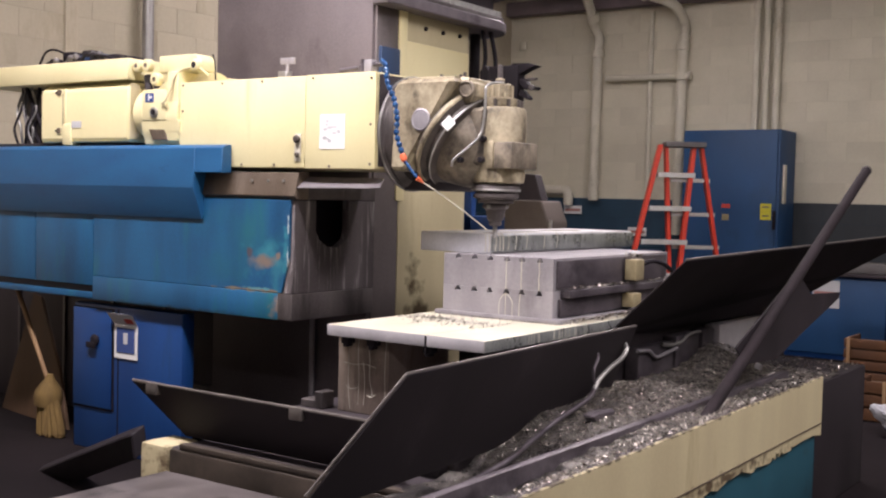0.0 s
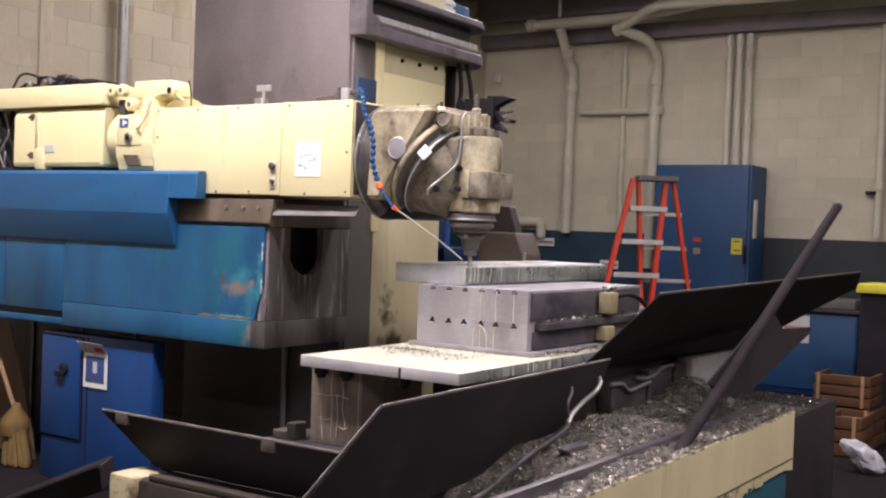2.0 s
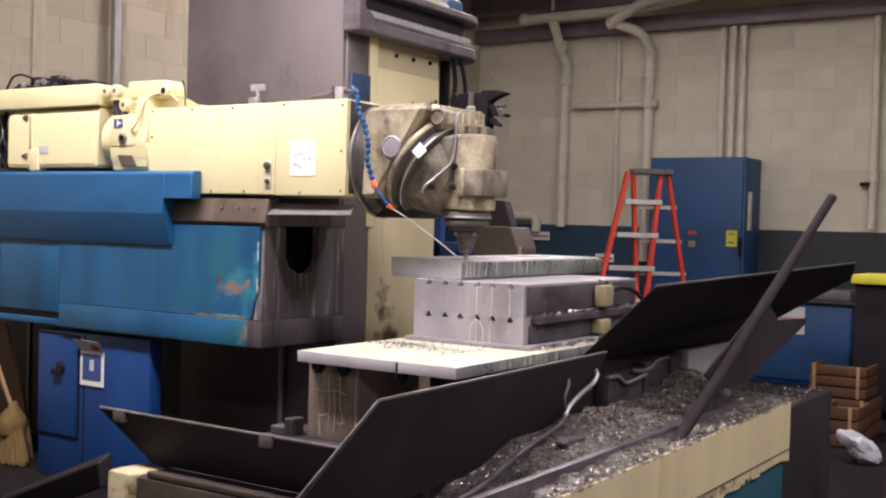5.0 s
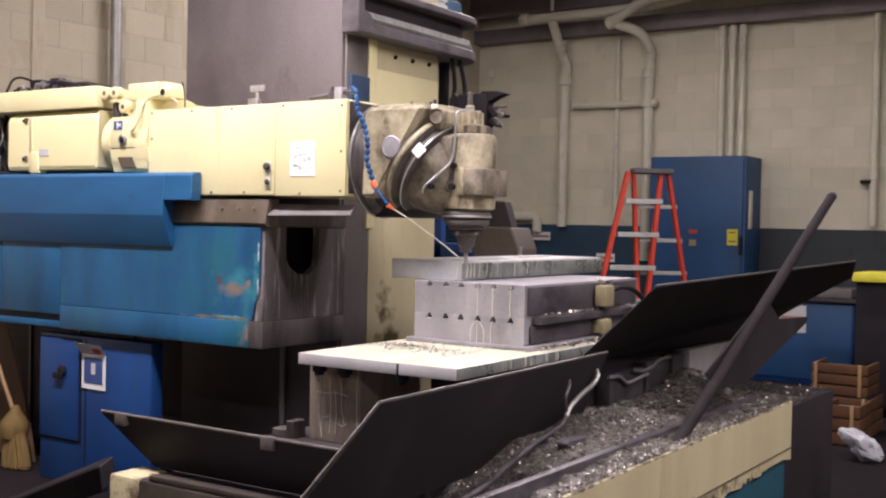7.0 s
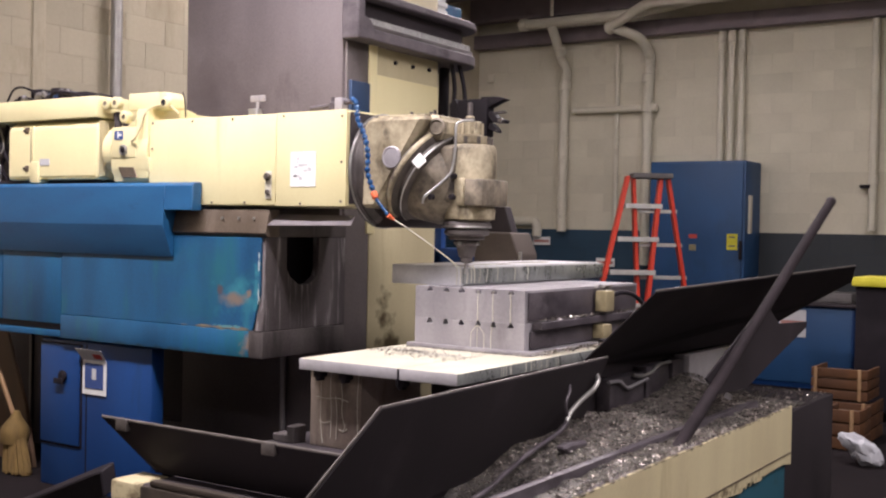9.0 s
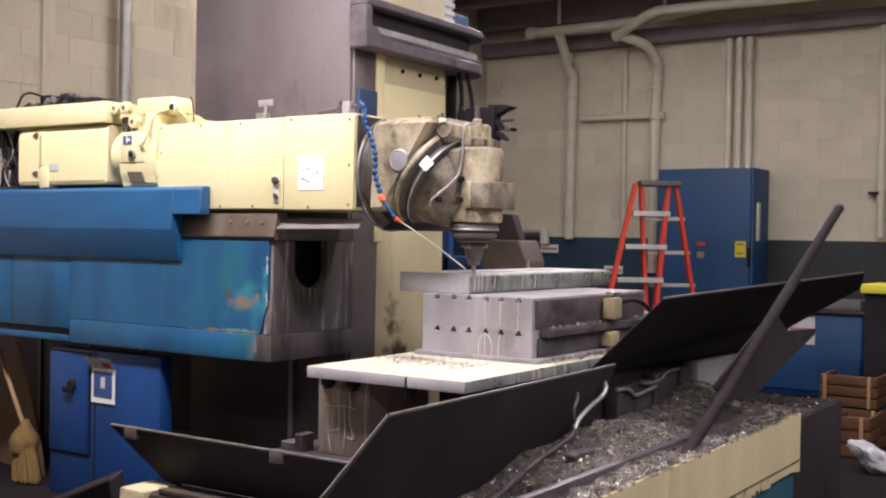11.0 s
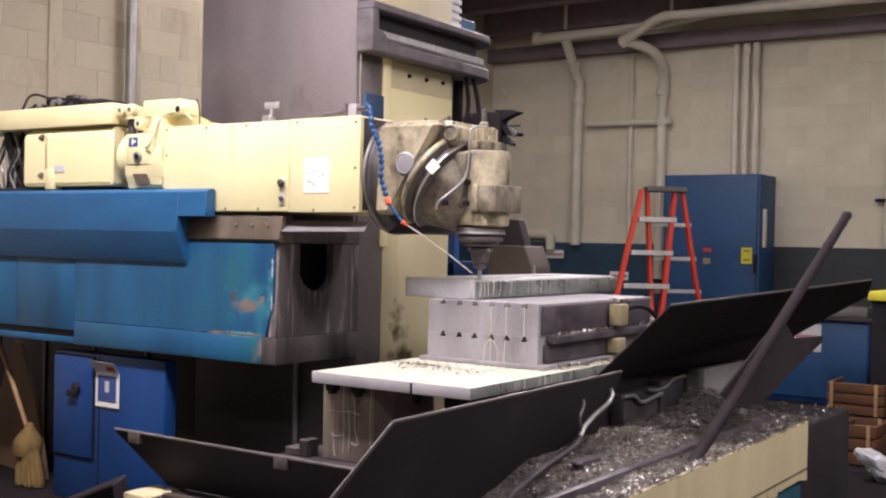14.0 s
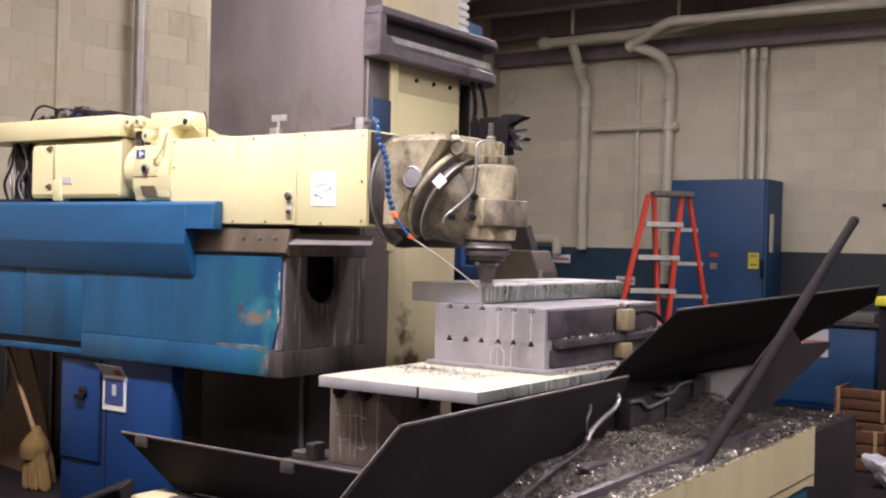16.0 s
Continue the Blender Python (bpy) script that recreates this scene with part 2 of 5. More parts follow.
M_PRINT_BLUE = surface("blue_print", (0.03, 0.06, 0.20), (0.05, 0.09, 0.28), 0.7, scale=12, bump=0.0)
M_RED = surface("red_print", (0.45, 0.04, 0.03), (0.55, 0.07, 0.05), 0.6, scale=12, bump=0.0)
M_YELLOW = surface("yellow_label", (0.55, 0.50, 0.03), (0.68, 0.62, 0.06), 0.5, scale=12, bump=0.02)
M_HOSE_BLUE = surface("blue_hose_segment", (0.014, 0.055, 0.17), (0.035, 0.11, 0.27), 0.2, scale=30, bump=0.02)
M_HOSE_RED = surface("orange_red_nozzle", (0.70, 0.12, 0.05), (0.80, 0.18, 0.07), 0.4, scale=30, bump=0.02)
M_BROOM = surface("broom_straw", (0.10, 0.060, 0.018), (0.20, 0.128, 0.042), 0.8, scale=30, fine=200, bump=0.5, streak=12)
M_WOOD = surface("raw_wood", (0.20, 0.11, 0.055), (0.32, 0.20, 0.10), 0.65, scale=7, fine=60, bump=0.12, streak=8)
M_WOOD_DARK = surface("dirty_wood", (0.05, 0.026, 0.014), (0.11, 0.06, 0.032), 0.7, scale=7, bump=0.12, streak=6)
M_CARD = surface("brown_crate_wood", (0.050, 0.018, 0.006), (0.105, 0.042, 0.013), 0.75, scale=6, bump=0.1, streak=4)
M_BAG = surface("pale_plastic_bag", (0.36, 0.36, 0.40), (0.48, 0.48, 0.52), 0.35, scale=12, bump=0.25)
M_HOOD = surface("dusty_hood_sheet", (0.062, 0.048, 0.043), (0.125, 0.100, 0.088), 0.6, scale=4, bump=0.05)
M_DRIP = surface("wiped_steel", (0.40, 0.38, 0.40), (0.55, 0.53, 0.55), 0.4, 0.2, scale=9)
M_DRIP_PLATE = surface("dull_drip_steel", (0.13, 0.115, 0.125), (0.22, 0.20, 0.215), 0.5, 0.25, scale=9, stain=(0.32, 0.30, 0.31), stain_scale=5, stain_amount=0.3)
M_MAG = surface("scuffed_magazine_steel", (0.085, 0.072, 0.085), (0.19, 0.165, 0.185), 0.5, 0.2, scale=7, bump=0.15, stain=(0.04, 0.032, 0.040), stain_scale=5, stain_amount=0.5, streak=0.7)
M_CAB = surface("dull_blue_cabinet_enamel", (0.010, 0.052, 0.145), (0.016, 0.074, 0.200), 0.5, scale=3, bump=0.04, stain=(0.012, 0.048, 0.115), stain_scale=2, stain_amount=0.4, streak=2)
M_KNEE_FACE = surface("drip_streaked_steel", (0.050, 0.042, 0.045), (0.15, 0.13, 0.135), 0.48, 0.2, scale=7, bump=0.08, stain=(0.42, 0.39, 0.40), stain_scale=34, stain_amount=0.5, streak=14)
M_RED_FADED = surface("faded_red_print", (0.36, 0.16, 0.15), (0.44, 0.22, 0.20), 0.7, scale=14, bump=0.0)
M_RISER = surface("wet_brown_steel", (0.21, 0.165, 0.14), (0.38, 0.315, 0.27), 0.45, 0.15, scale=7, bump=0.08, stain=(0.085, 0.062, 0.05), stain_scale=5, stain_amount=0.5, streak=4)

RAM_BASE = Vector((-3.6, 3.9, 0.665))
COLUMN_BASE = Vector((-3.9, 4.8, F0))
BED_BASE = Vector((-2.3, 3.4, F0))


def local(base, x, y, z):
    return tuple(Vector((x, y, z)) - base)


HALO, RUSTY, PALE = (0.035, 0.20, 0.27), (0.205, 0.160, 0.135), (0.40, 0.47, 0.50)
M_BLUE_WORN = surface("chipped_blue_enamel", (0.007, 0.058, 0.145), (0.017, 0.120, 0.270), 0.42, scale=6, bump=0.08, stain=(0.015, 0.125, 0.170), stain_scale=4, stain_amount=0.45, streak=4, spots=[
    (local(RAM_BASE, -3.55, 3.62, 1.0), (0.5, 9, 0.3), (0.015, 0.125, 0.165), 6, 0.7),
    (local(RAM_BASE, -3.44, 3.62, 0.94), (0.17, 9, 0.10), HALO, 14, 1.4),
    (local(RAM_BASE, -3.40, 3.62, 0.86), (0.05, 9, 0.10), HALO, 14, 1.6),
    (local(RAM_BASE, -3.345, 3.62, 1.0), (0.022, 9, 0.17), HALO, 18, 2.0),
    (local(RAM_BASE, -3.470, 3.62, 0.922), (0.14, 9, 0.050), RUSTY, 14, 1.5),
    (local(RAM_BASE, -3.385, 3.62, 0.95), (0.03, 9, 0.035), RUSTY, 20, 3.0),
    (local(RAM_BASE, -3.565, 3.62, 0.955), (0.03, 9, 0.03), (0.08, 0.07, 0.09), 22, 2.0),
    (local(RAM_BASE, -3.33, 3.62, 1.08), (0.007, 9, 0.07), PALE, 30, 4.0),
    (local(RAM_BASE, -3.33, 3.62, 0.93), (0.006, 9, 0.09), PALE, 30, 3.0),
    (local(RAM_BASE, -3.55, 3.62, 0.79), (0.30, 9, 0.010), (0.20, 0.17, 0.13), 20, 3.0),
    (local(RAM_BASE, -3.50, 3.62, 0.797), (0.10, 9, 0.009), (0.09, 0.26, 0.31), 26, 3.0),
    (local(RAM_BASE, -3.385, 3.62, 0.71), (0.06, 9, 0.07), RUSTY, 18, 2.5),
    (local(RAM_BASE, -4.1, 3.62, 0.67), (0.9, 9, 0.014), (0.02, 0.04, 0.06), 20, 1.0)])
M_COLUMN_SIDE = surface("grimy_cream_column", (0.46, 0.40, 0.25), (0.56, 0.50, 0.32), 0.55, scale=5, bump=0.06, stain=(0.33, 0.26, 0.14), stain_scale=3.2, stain_amount=0.3, streak=5, spots=[
    (local(COLUMN_BASE, -3.36, 4.60, 0.80), (9, 0.09, 0.16), (0.10, 0.07, 0.035), 12, 2.0),
    (local(COLUMN_BASE, -3.36, 4.66, 0.60), (9, 0.16, 0.14), (0.09, 0.065, 0.03), 12, 2.0)])
M_TROUGH = surface("chipped_cream_trough", (0.50, 0.43, 0.27), (0.62, 0.55, 0.35), 0.55, scale=5, bump=0.06, stain=(0.36, 0.29, 0.16), stain_scale=3.0, stain_amount=0.3, streak=6, spots=[
    (local(BED_BASE, -1.34, 3.2, 0.505), (9, 4, 0.012), (0.06, 0.045, 0.03), 30, 2.5),
    (local(BED_BASE, -1.34, 3.6, 0.275), (9, 0.9, 0.035), (0.12, 0.085, 0.05), 26, 1.6)])
M_COVER_SOOT = surface("sooty_way_cover", (0.088, 0.074, 0.080), (0.185, 0.158, 0.168), 0.5, 0.3, scale=2.2, bump=0.04, stain=(0.062, 0.048, 0.053), stain_scale=1.6, stain_amount=0.4, streak=2, spots=[
    (local(COLUMN_BASE, -4.2, 4.22, 1.95), (0.45, 9, 0.28), (0.055, 0.042, 0.045), 4, 0.8)])
M_BAR = surface("dull_black_bar", (0.012, 0.009, 0.011), (0.030, 0.023, 0.027), 0.85, scale=8, bump=0.1, spec=0.2)
M_CHIPPED = surface("rust_chipped_cream", (0.42, 0.36, 0.22), (0.54, 0.47, 0.30), 0.6, scale=8, bump=0.1, stain=(0.11, 0.075, 0.04), stain_scale=11, stain_amount=0.8)
M_TUBE = glow("lamp_tube", (1.0, 0.95, 0.86), 6.0)


def water():
    m = bpy.data.materials.new("coolant")
    m.use_nodes = True
    b = m.node_tree.nodes["Principled BSDF"]
    b.inputs["Base Color"].default_value = (0.85, 0.82, 0.72, 1)
    b.inputs["Roughness"].default_value = 0.15
    b.inputs["Transmission Weight"].default_value = 0.25
    b.inputs["IOR"].default_value = 1.33
    return m


M_WATER = water()

# ---- building helpers ----
BASE = {}


def thing(name, at, label, category, group="", kind=""):
    """An Empty at the base of a thing."""
    ob = new(name)
    ob.empty_display_size = 0.1
    ob.location = at
    BASE[ob] = Vector(at)
    return tagged(ob, label, category, group, kind)


def smooth_by_angle(bm, limit=0.45):
    for f in bm.faces:
        f.smooth = True
    for e in bm.edges:
        if len(e.link_faces) == 2 and e.calc_face_angle(0) > limit:
            e.smooth = False


def part(name, bm, material, parent=None, label="", at=None):
    """Link a bmesh in world coordinates as one mesh object under a thing or a part."""
    bmesh.ops.recalc_face_normals(bm, faces=bm.faces)
    smooth_by_angle(bm)
    me = bpy.data.meshes.new(name)
    base = Vector(at) if at is not None else BASE.get(parent, Vector((0, 0, 0)))
    bmesh.ops.translate(bm, vec=-base, verts=bm.verts)
    bm.to_mesh(me)
    bm.free()
    me.materials.append(material)
    ob = new(name, me)
    BASE[ob] = base
    if parent is not None:
        ob.parent = parent
        ob.location = base - BASE[parent]
    elif at is not None:
        ob.location = base
    if label:
        ob["label"] = label
    return ob


def solo(name, bm, material, label, category, group="", kind="", at=None):
    return tagged(part(name, bm, material, None, "", at), label, category, group, kind)


def box(x0, x1, y0, y1, z0, z1, bevel=0.004, bm=None):
    bm2 = bmesh.new()
    bmesh.ops.create_cube(bm2, size=1)
    for v in bm2.verts:
        v.co = Vector(((x0 + x1) / 2 + v.co.x * (x1 - x0), (y0 + y1) / 2 + v.co.y * (y1 - y0), (z0 + z1) / 2 + v.co.z * (z1 - z0)))
    if bevel:
        b = min(bevel, 0.3 * min(abs(x1 - x0), abs(y1 - y0), abs(z1 - z0)))
        bmesh.ops.bevel(bm2, geom=list(bm2.edges), offset=b, segments=2, profile=0.5, affect="EDGES")
    return join(bm, bm2)


def join(bm, bm2):
    if bm is None:
        return bm2
    me = bpy.data.meshes.new("scratch")
    bm2.to_mesh(me)
    bm2.free()
    bm.from_mesh(me)
    bpy.data.meshes.remove(me)
    return bm


def prism(points, axis, a, b, bevel=0.003, bm=None):
    """A polygon extruded along axis from a to b. Points: (y, z) for x, (x, z) for y, (x, y) for z."""
    bm2 = bmesh.new()

    def put(p, s):
        return {"x": (s, p[0], p[1]), "y": (p[0], s, p[1]), "z": (p[0], p[1], s)}[axis]
    v0 = [bm2.verts.new(put(p, a)) for p in points]
    v1 = [bm2.verts.new(put(p, b)) for p in points]
    n = len(points)
    bm2.faces.new(v0)
    bm2.faces.new(v1[::-1])
    for i in range(n):
        bm2.faces.new((v0[i], v0[(i + 1) % n], v1[(i + 1) % n], v1[i]))
    bmesh.ops.recalc_face_normals(bm2, faces=bm2.faces)
    if bevel:
        bmesh.ops.bevel(bm2, geom=list(bm2.edges), offset=bevel, segments=1, affect="EDGES")
    return join(bm, bm2)


def lathe(profile, origin, direction=(0, 0, 1), n=40, bm=None):
    """Turn (radius, height) pairs about an axis through origin."""
    bm2 = bmesh.new()
    q = Vector(direction).normalized().to_track_quat("Z", "Y").to_matrix()
    rings = []
    n = n if n <= 10 else max(n, 18)
    for r, h in profile:
        rings.append([bm2.verts.new(Vector(origin) + q @ Vector((r * math.cos(2 * math.pi * i / n), r * math.sin(2 * math.pi * i / n), h))) for i in range(n)])
    for a, b in zip(rings, rings[1:]):
        for i in range(n):
            bm2.faces.new((a[i], a[(i + 1) % n], b[(i + 1) % n], b[i]))
    bm2.faces.new(rings[0][::-1])
    bm2.faces.new(rings[-1])
    return join(bm, bm2)


def rod(p, q, r, n=16, bm=None, r2=None):
    d = Vector(q) - Vector(p)
    return lathe([(r, 0), (r if r2 is None else r2, d.length)], p, d, n, bm)


def curve_points(pts, steps=8):
    """A smooth run through control points."""
    pts = [Vector(p) for p in pts]
    out = []
    for i in range(len(pts) - 1):
        p0, p1, p2, p3 = pts[max(i - 1, 0)], pts[i], pts[i + 1], pts[min(i + 2, len(pts) - 1)]
        for k in range(steps):
            t = k / steps
            out.append(0.5 * ((2 * p1) + (p2 - p0) * t + (2 * p0 - 5 * p1 + 4 * p2 - p3) * t * t + (3 * p1 - p0 - 3 * p2 + p3) * t ** 3))
    return out + [pts[-1]]


def tube(pts, r, n=12, steps=8, bm=None):
    """A round tube along a smooth run."""
    bm2 = bmesh.new()
    c = curve_points(pts, steps) if steps else [Vector(p) for p in pts]
    rings = []
    n = n if n <= 6 else max(n, 16)
    up = Vector((0.3, 0.2, 1)).normalized()
    for i, p in enumerate(c):
        d = (c[min(i + 1, len(c) - 1)] - c[max(i - 1, 0)]).normalized()
        s = d.cross(up)
        if s.length < 1e-3:
            s = d.cross(Vector((1, 0, 0)))
        s.normalize()
        u = s.cross(d).normalized()
        up = u
        rr = r[i * (len(r) - 1) // max(len(c) - 1, 1)] if isinstance(r, list) else r
        rings.append([bm2.verts.new(p + rr * (math.cos(2 * math.pi * k / n) * s + math.sin(2 * math.pi * k / n) * u)) for k in range(n)])
    for a, b in zip(rings, rings[1:]):
        for i in range(n):
            bm2.faces.new((a[i], a[(i + 1) % n], b[(i + 1) % n], b[i]))
    bm2.faces.new(rings[0][::-1])
    bm2.faces.new(rings[-1])
    return join(bm, bm2)


def blotch(cx, cz, w, h, seed, n=26):
    """An uneven closed outline round a centre."""
    r = random.Random(seed)
    k = [r.uniform(0.55, 1.15) for i in range(n)]
    k = [(k[i - 1] + 2 * k[i] + k[(i + 1) % n]) / 4 for i in range(n)]
    return [(cx + w * k[i] * math.cos(2 * math.pi * i / n), cz + h * k[i] * math.sin(2 * math.pi * i / n)) for i in range(n)]


def sheet(corners, thick, bevel=0.0015, bm=None):
    """A thin plate through the given corners, thick along its normal."""
    bm2 = bmesh.new()
    c = [Vector(p) for p in corners]
    nrm = Vector((0, 0, 0))
    for i in range(len(c)):
        nrm += c[i].cross(c[(i + 1) % len(c)])
    nrm.normalize()
    v0 = [bm2.verts.new(p) for p in c]
    v1 = [bm2.verts.new(p - nrm * thick) for p in c]
    bm2.faces.new(v0)
    bm2.faces.new(v1[::-1])
    for i in range(len(c)):
        bm2.faces.new((v0[i], v0[(i + 1) % len(c)], v1[(i + 1) % len(c)], v1[i]))
    bmesh.ops.recalc_face_normals(bm2, faces=bm2.faces)
    if bevel:
        bmesh.ops.bevel(bm2, geom=list(bm2.edges), offset=bevel, segments=1, affect="EDGES")
    return join(bm, bm2)

# ---- the hall ----
WX, WY, TOP = -6.74, 11.0, 3.30      # inner faces of the west and north walls, top of the block walls
EX, SY, ROOF = 5.0, -5.0, 4.3
floor = solo("floor", box(WX - 0.3, EX + 0.3, SY - 0.3, WY + 0.3, F0 - 0.2, F0, 0), M_FLOOR, "oil-blackened concrete shop floor", "floor", kind="structure")
ceiling = solo("ceiling", box(WX - 0.3, EX + 0.3, SY - 0.3, WY + 0.3, ROOF, ROOF + 0.15, 0), M_ROOF, "dark steel roof deck", "ceiling", kind="structure")
wall_south = solo("wall_south", box(WX - 0.3, EX + 0.3, SY - 0.3, SY, F0, ROOF, 0), M_WALL_PLAIN, "plain painted shop wall", "wall", kind="structure")
wall_east = solo("wall_east", box(EX, EX + 0.3, SY, WY + 0.3, F0, ROOF, 0), M_WALL_PLAIN, "plain painted shop wall", "wall", kind="structure")
wall_north = solo("wall_north", box(WX - 0.3, EX, WY + 0.004, WY + 0.3, F0, ROOF, 0), M_MORTAR, "cream painted concrete block wall with dark dado", "wall", kind="structure")
wall_west = solo("wall_west", box(WX - 0.3, WX - 0.004, SY, WY + 0.004, F0, ROOF, 0), M_MORTAR_WEST, "yellowed cream painted concrete block wall", "wall", kind="structure")
dado_north = solo("dado_joint_north", box(WX, EX, WY + 0.0015, WY + 0.0038, F0, 1.258, 0), M_MORTAR_BLUE, "dark painted joints of the dado", "wall", kind="structure")


def roof_beam(x0, x1, y0, y1, z0, z1):
    bm = box(x0, x1, y0, y1, z0, z0 + 0.03, 0.003)
    box(x0, x1, y0, y1, z1 - 0.03, z1, 0.003, bm)
    if x1 - x0 > y1 - y0:
        box(x0, x1, (y0 + y1) / 2 - 0.012, (y0 + y1) / 2 + 0.012, z0 + 0.028, z1 - 0.028, 0, bm)
    else:
        box((x0 + x1) / 2 - 0.012, (x0 + x1) / 2 + 0.012, y0, y1, z0 + 0.028, z1 - 0.028, 0, bm)
    return solo("roof_beam", bm, M_ROOF_BEAM, "dark painted steel roof beam", "beam", group="roof beams")


# Dark raised band along the top of the block wall.
eave = solo("eave_beam", box(WX, EX, WY - 0.14, WY - 0.002, TOP, TOP + 0.155, 0.01), M_ROOF_BEAM, "dark band along the wall head", "beam", kind="structure")
for by, bz in ((10.72, 3.57), (10.12, 3.72), (9.6, 3.80), (8.9, 3.9), (8.0, 3.75), (6.2, 3.75)):
    roof_beam(WX, EX, by, by + 0.14, bz, 4.298)
for bx in (-5.6, -3.2, -1.0):
    roof_beam(bx, bx + 0.14, -1.0, 9.55, 3.98, 4.296)

# ---- added lamps under the roof ----
for lx, ly, length, watts in LAMPS:
    lamp = thing("added_lamp", (lx, ly, LAMP_Z), "strip lamp added under the roof, out of view", "lamp", "strip lamps")
    part("lamp_body", prism([(ly - 0.15, LAMP_Z), (ly - 0.10, LAMP_Z + 0.08), (ly + 0.10, LAMP_Z + 0.08), (ly + 0.15, LAMP_Z)], "x", lx - length / 2, lx + length / 2, 0.004), M_PAPER, lamp)
    for s in (-0.07, 0.07):
        part("lamp_tube", rod((lx - length / 2 + 0.03, ly + s, LAMP_Z - 0.03), (lx + length / 2 - 0.03, ly + s, LAMP_Z - 0.03), 0.018), M_TUBE, lamp)
    for s in (-0.8, 0.8):
        part("lamp_hanger", rod((lx + s, ly, LAMP_Z + 0.08), (lx + s, ly, ROOF), 0.006, 8), M_GALV, lamp)

# ---- bed and table of the milling machine ----
BX = -1.34
bed = thing("machine_bed", (-2.3, 3.4, F0), "milling machine bed with cream chip trough side over teal base", "machine bed")
part("base", box(-3.05, BX - 0.05, 2.72, 4.78, F0, 0.30, 0.01), M_DARK, bed)
part("base_side", box(BX - 0.05, BX - 0.012, 1.2, 4.77, F0, 0.30, 0.006), M_TEAL, bed, "teal side of the base")
ragged = [(1.2, 0.50), (4.815, 0.50), (4.815, 0.245)]
rng = random.Random(4)
yy = 4.7
while yy > 1.3:
    ragged.append((yy, 0.262 + (rng.uniform(-0.020, 0.010) if yy < 4.45 else 0.0)))
    yy -= rng.choice((0.006, 0.012, 0.03, 0.06, 0.10))
ragged.append((1.2, 0.25))
part("trough_side", prism(ragged, "x", BX - 0.0115, BX, 0.002), M_TROUGH, bed, "cream enamelled side with chipped lower edge")
part("trough_seam", box(BX, BX + 0.003, 1.2, 4.81, 0.298, 0.303, 0), M_BROWN_STEEL, bed)
part("trough_wall", box(BX - 0.05, BX - 0.0125, 1.2, 4.78, 0.30, 0.492, 0.004), M_DARK, bed)
part("trough_ridge", box(-1.56, -1.53, 2.0, 4.95, 0.30, 0.488, 0.004), M_IRON_DARK, bed, "dark wet-streaked inner rail of the trough")
part("bed_end", box(-2.25, -1.375, 4.82, 5.66, F0, 0.455, 0.008), M_GUARD, bed, "dark far end of the bed")
part("front_rail", box(-3.19, -3.05, 2.70, 2.86, F0, 0.302, 0.012), M_CHIPPED, bed, "chipped cream rail end")
part("front_rail", box(-3.0495, -1.62, 2.71, 2.86, F0, 0.296, 0.012), M_RAIL, bed, "oily brown front rail")
part("front_rail_strip", box(-3.0, -1.62, 2.715, 2.75, 0.2965, 0.318, 0.004), M_RAIL, bed, "oily steel strip")
part("front_cover", box(-3.0, -1.45, 1.3, 2.66, F0, 0.235, 0.012), M_KNEE_END, bed, "grey telescopic way cover")
part("front_cover", box(-2.95, -1.5, 1.3, 2.0, 0.2355, 0.262, 0.008), M_KNEE_END, bed)

table = thing("machine_table", (-2.5, 4.0, 0.3), "grey machine table on the bed", "table")
part("table_body", box(-2.88, -2.03, 2.95, 5.35, 0.3025, 0.405, 0.006), M_DARK, table)
part("table_back", box(-2.029, -1.997, 4.0, 5.32, 0.4605, 0.665, 0.004), M_DARK, table)
part("table_apron", box(-2.03, -1.995, 3.0, 5.3, 0.3025, 0.46, 0.004), M_DARK, table)
for gy0, gy1, gz in ((4.24, 4.60, 0.615), (4.625, 4.89, 0.634), (4.935, 5.08, 0.637)):
    part("side_box", box(-1.995, -1.93, gy0, gy1, 0.42, gz, 0.008), M_IRON_DARK, table, "oily side gearbox cover")
part("end_block", box(-1.99, -1.91, 5.095, 5.72, 0.46, 0.65, 0.006), M_DRIP, table, "pale end stop block")

# risers, plates, fixture and workpiece
riser = solo("riser_block", box(-2.70, -2.46, 3.23, 3.62, 0.4055, 0.696, 0.004), M_RISER, "brown stained steel riser block under plate", "riser block", "riser blocks")
# The dark middle block is added to keep the recess under the plate black.
solo("riser_block", box(-2.44, -2.04, 3.66, 4.75, 0.4055, 0.696, 0.004), M_DARK, "dark block added to fill the recess under the plate", "riser block", "riser blocks")
solo("riser_block", box(-2.70, -2.46, 4.35, 4.75, 0.4055, 0.696, 0.004), M_RISER, "brown stained steel riser block under plate", "riser block", "riser blocks")

solo("clamp_step", prism([(-2.86, 0.4055), (-2.75, 0.4055), (-2.75, 0.47), (-2.79, 0.47), (-2.79, 0.435), (-2.86, 0.435)], "y", 3.2, 3.27, 0.003), M_KNEE_END, "grey stepped clamp block on the table", "clamp")


def slotted(x0, x1, z0, z1, slots, w=0.014, deep=0.02):
    """Profile in x, z of a plate with tee slots cut in its top."""
    pts = [(x0, z0), (x1, z0), (x1, z1)]
    for s in sorted(slots, reverse=True):
        pts += [(s + w / 2, z1), (s + w / 2, z1 - deep * 0.55), (s + w, z1 - deep * 0.55), (s + w, z1 - deep), (s - w, z1 - deep), (s - w, z1 - deep * 0.55), (s - w / 2, z1 - deep * 0.55), (s - w / 2, z1)]
    return pts + [(x0, z1)]


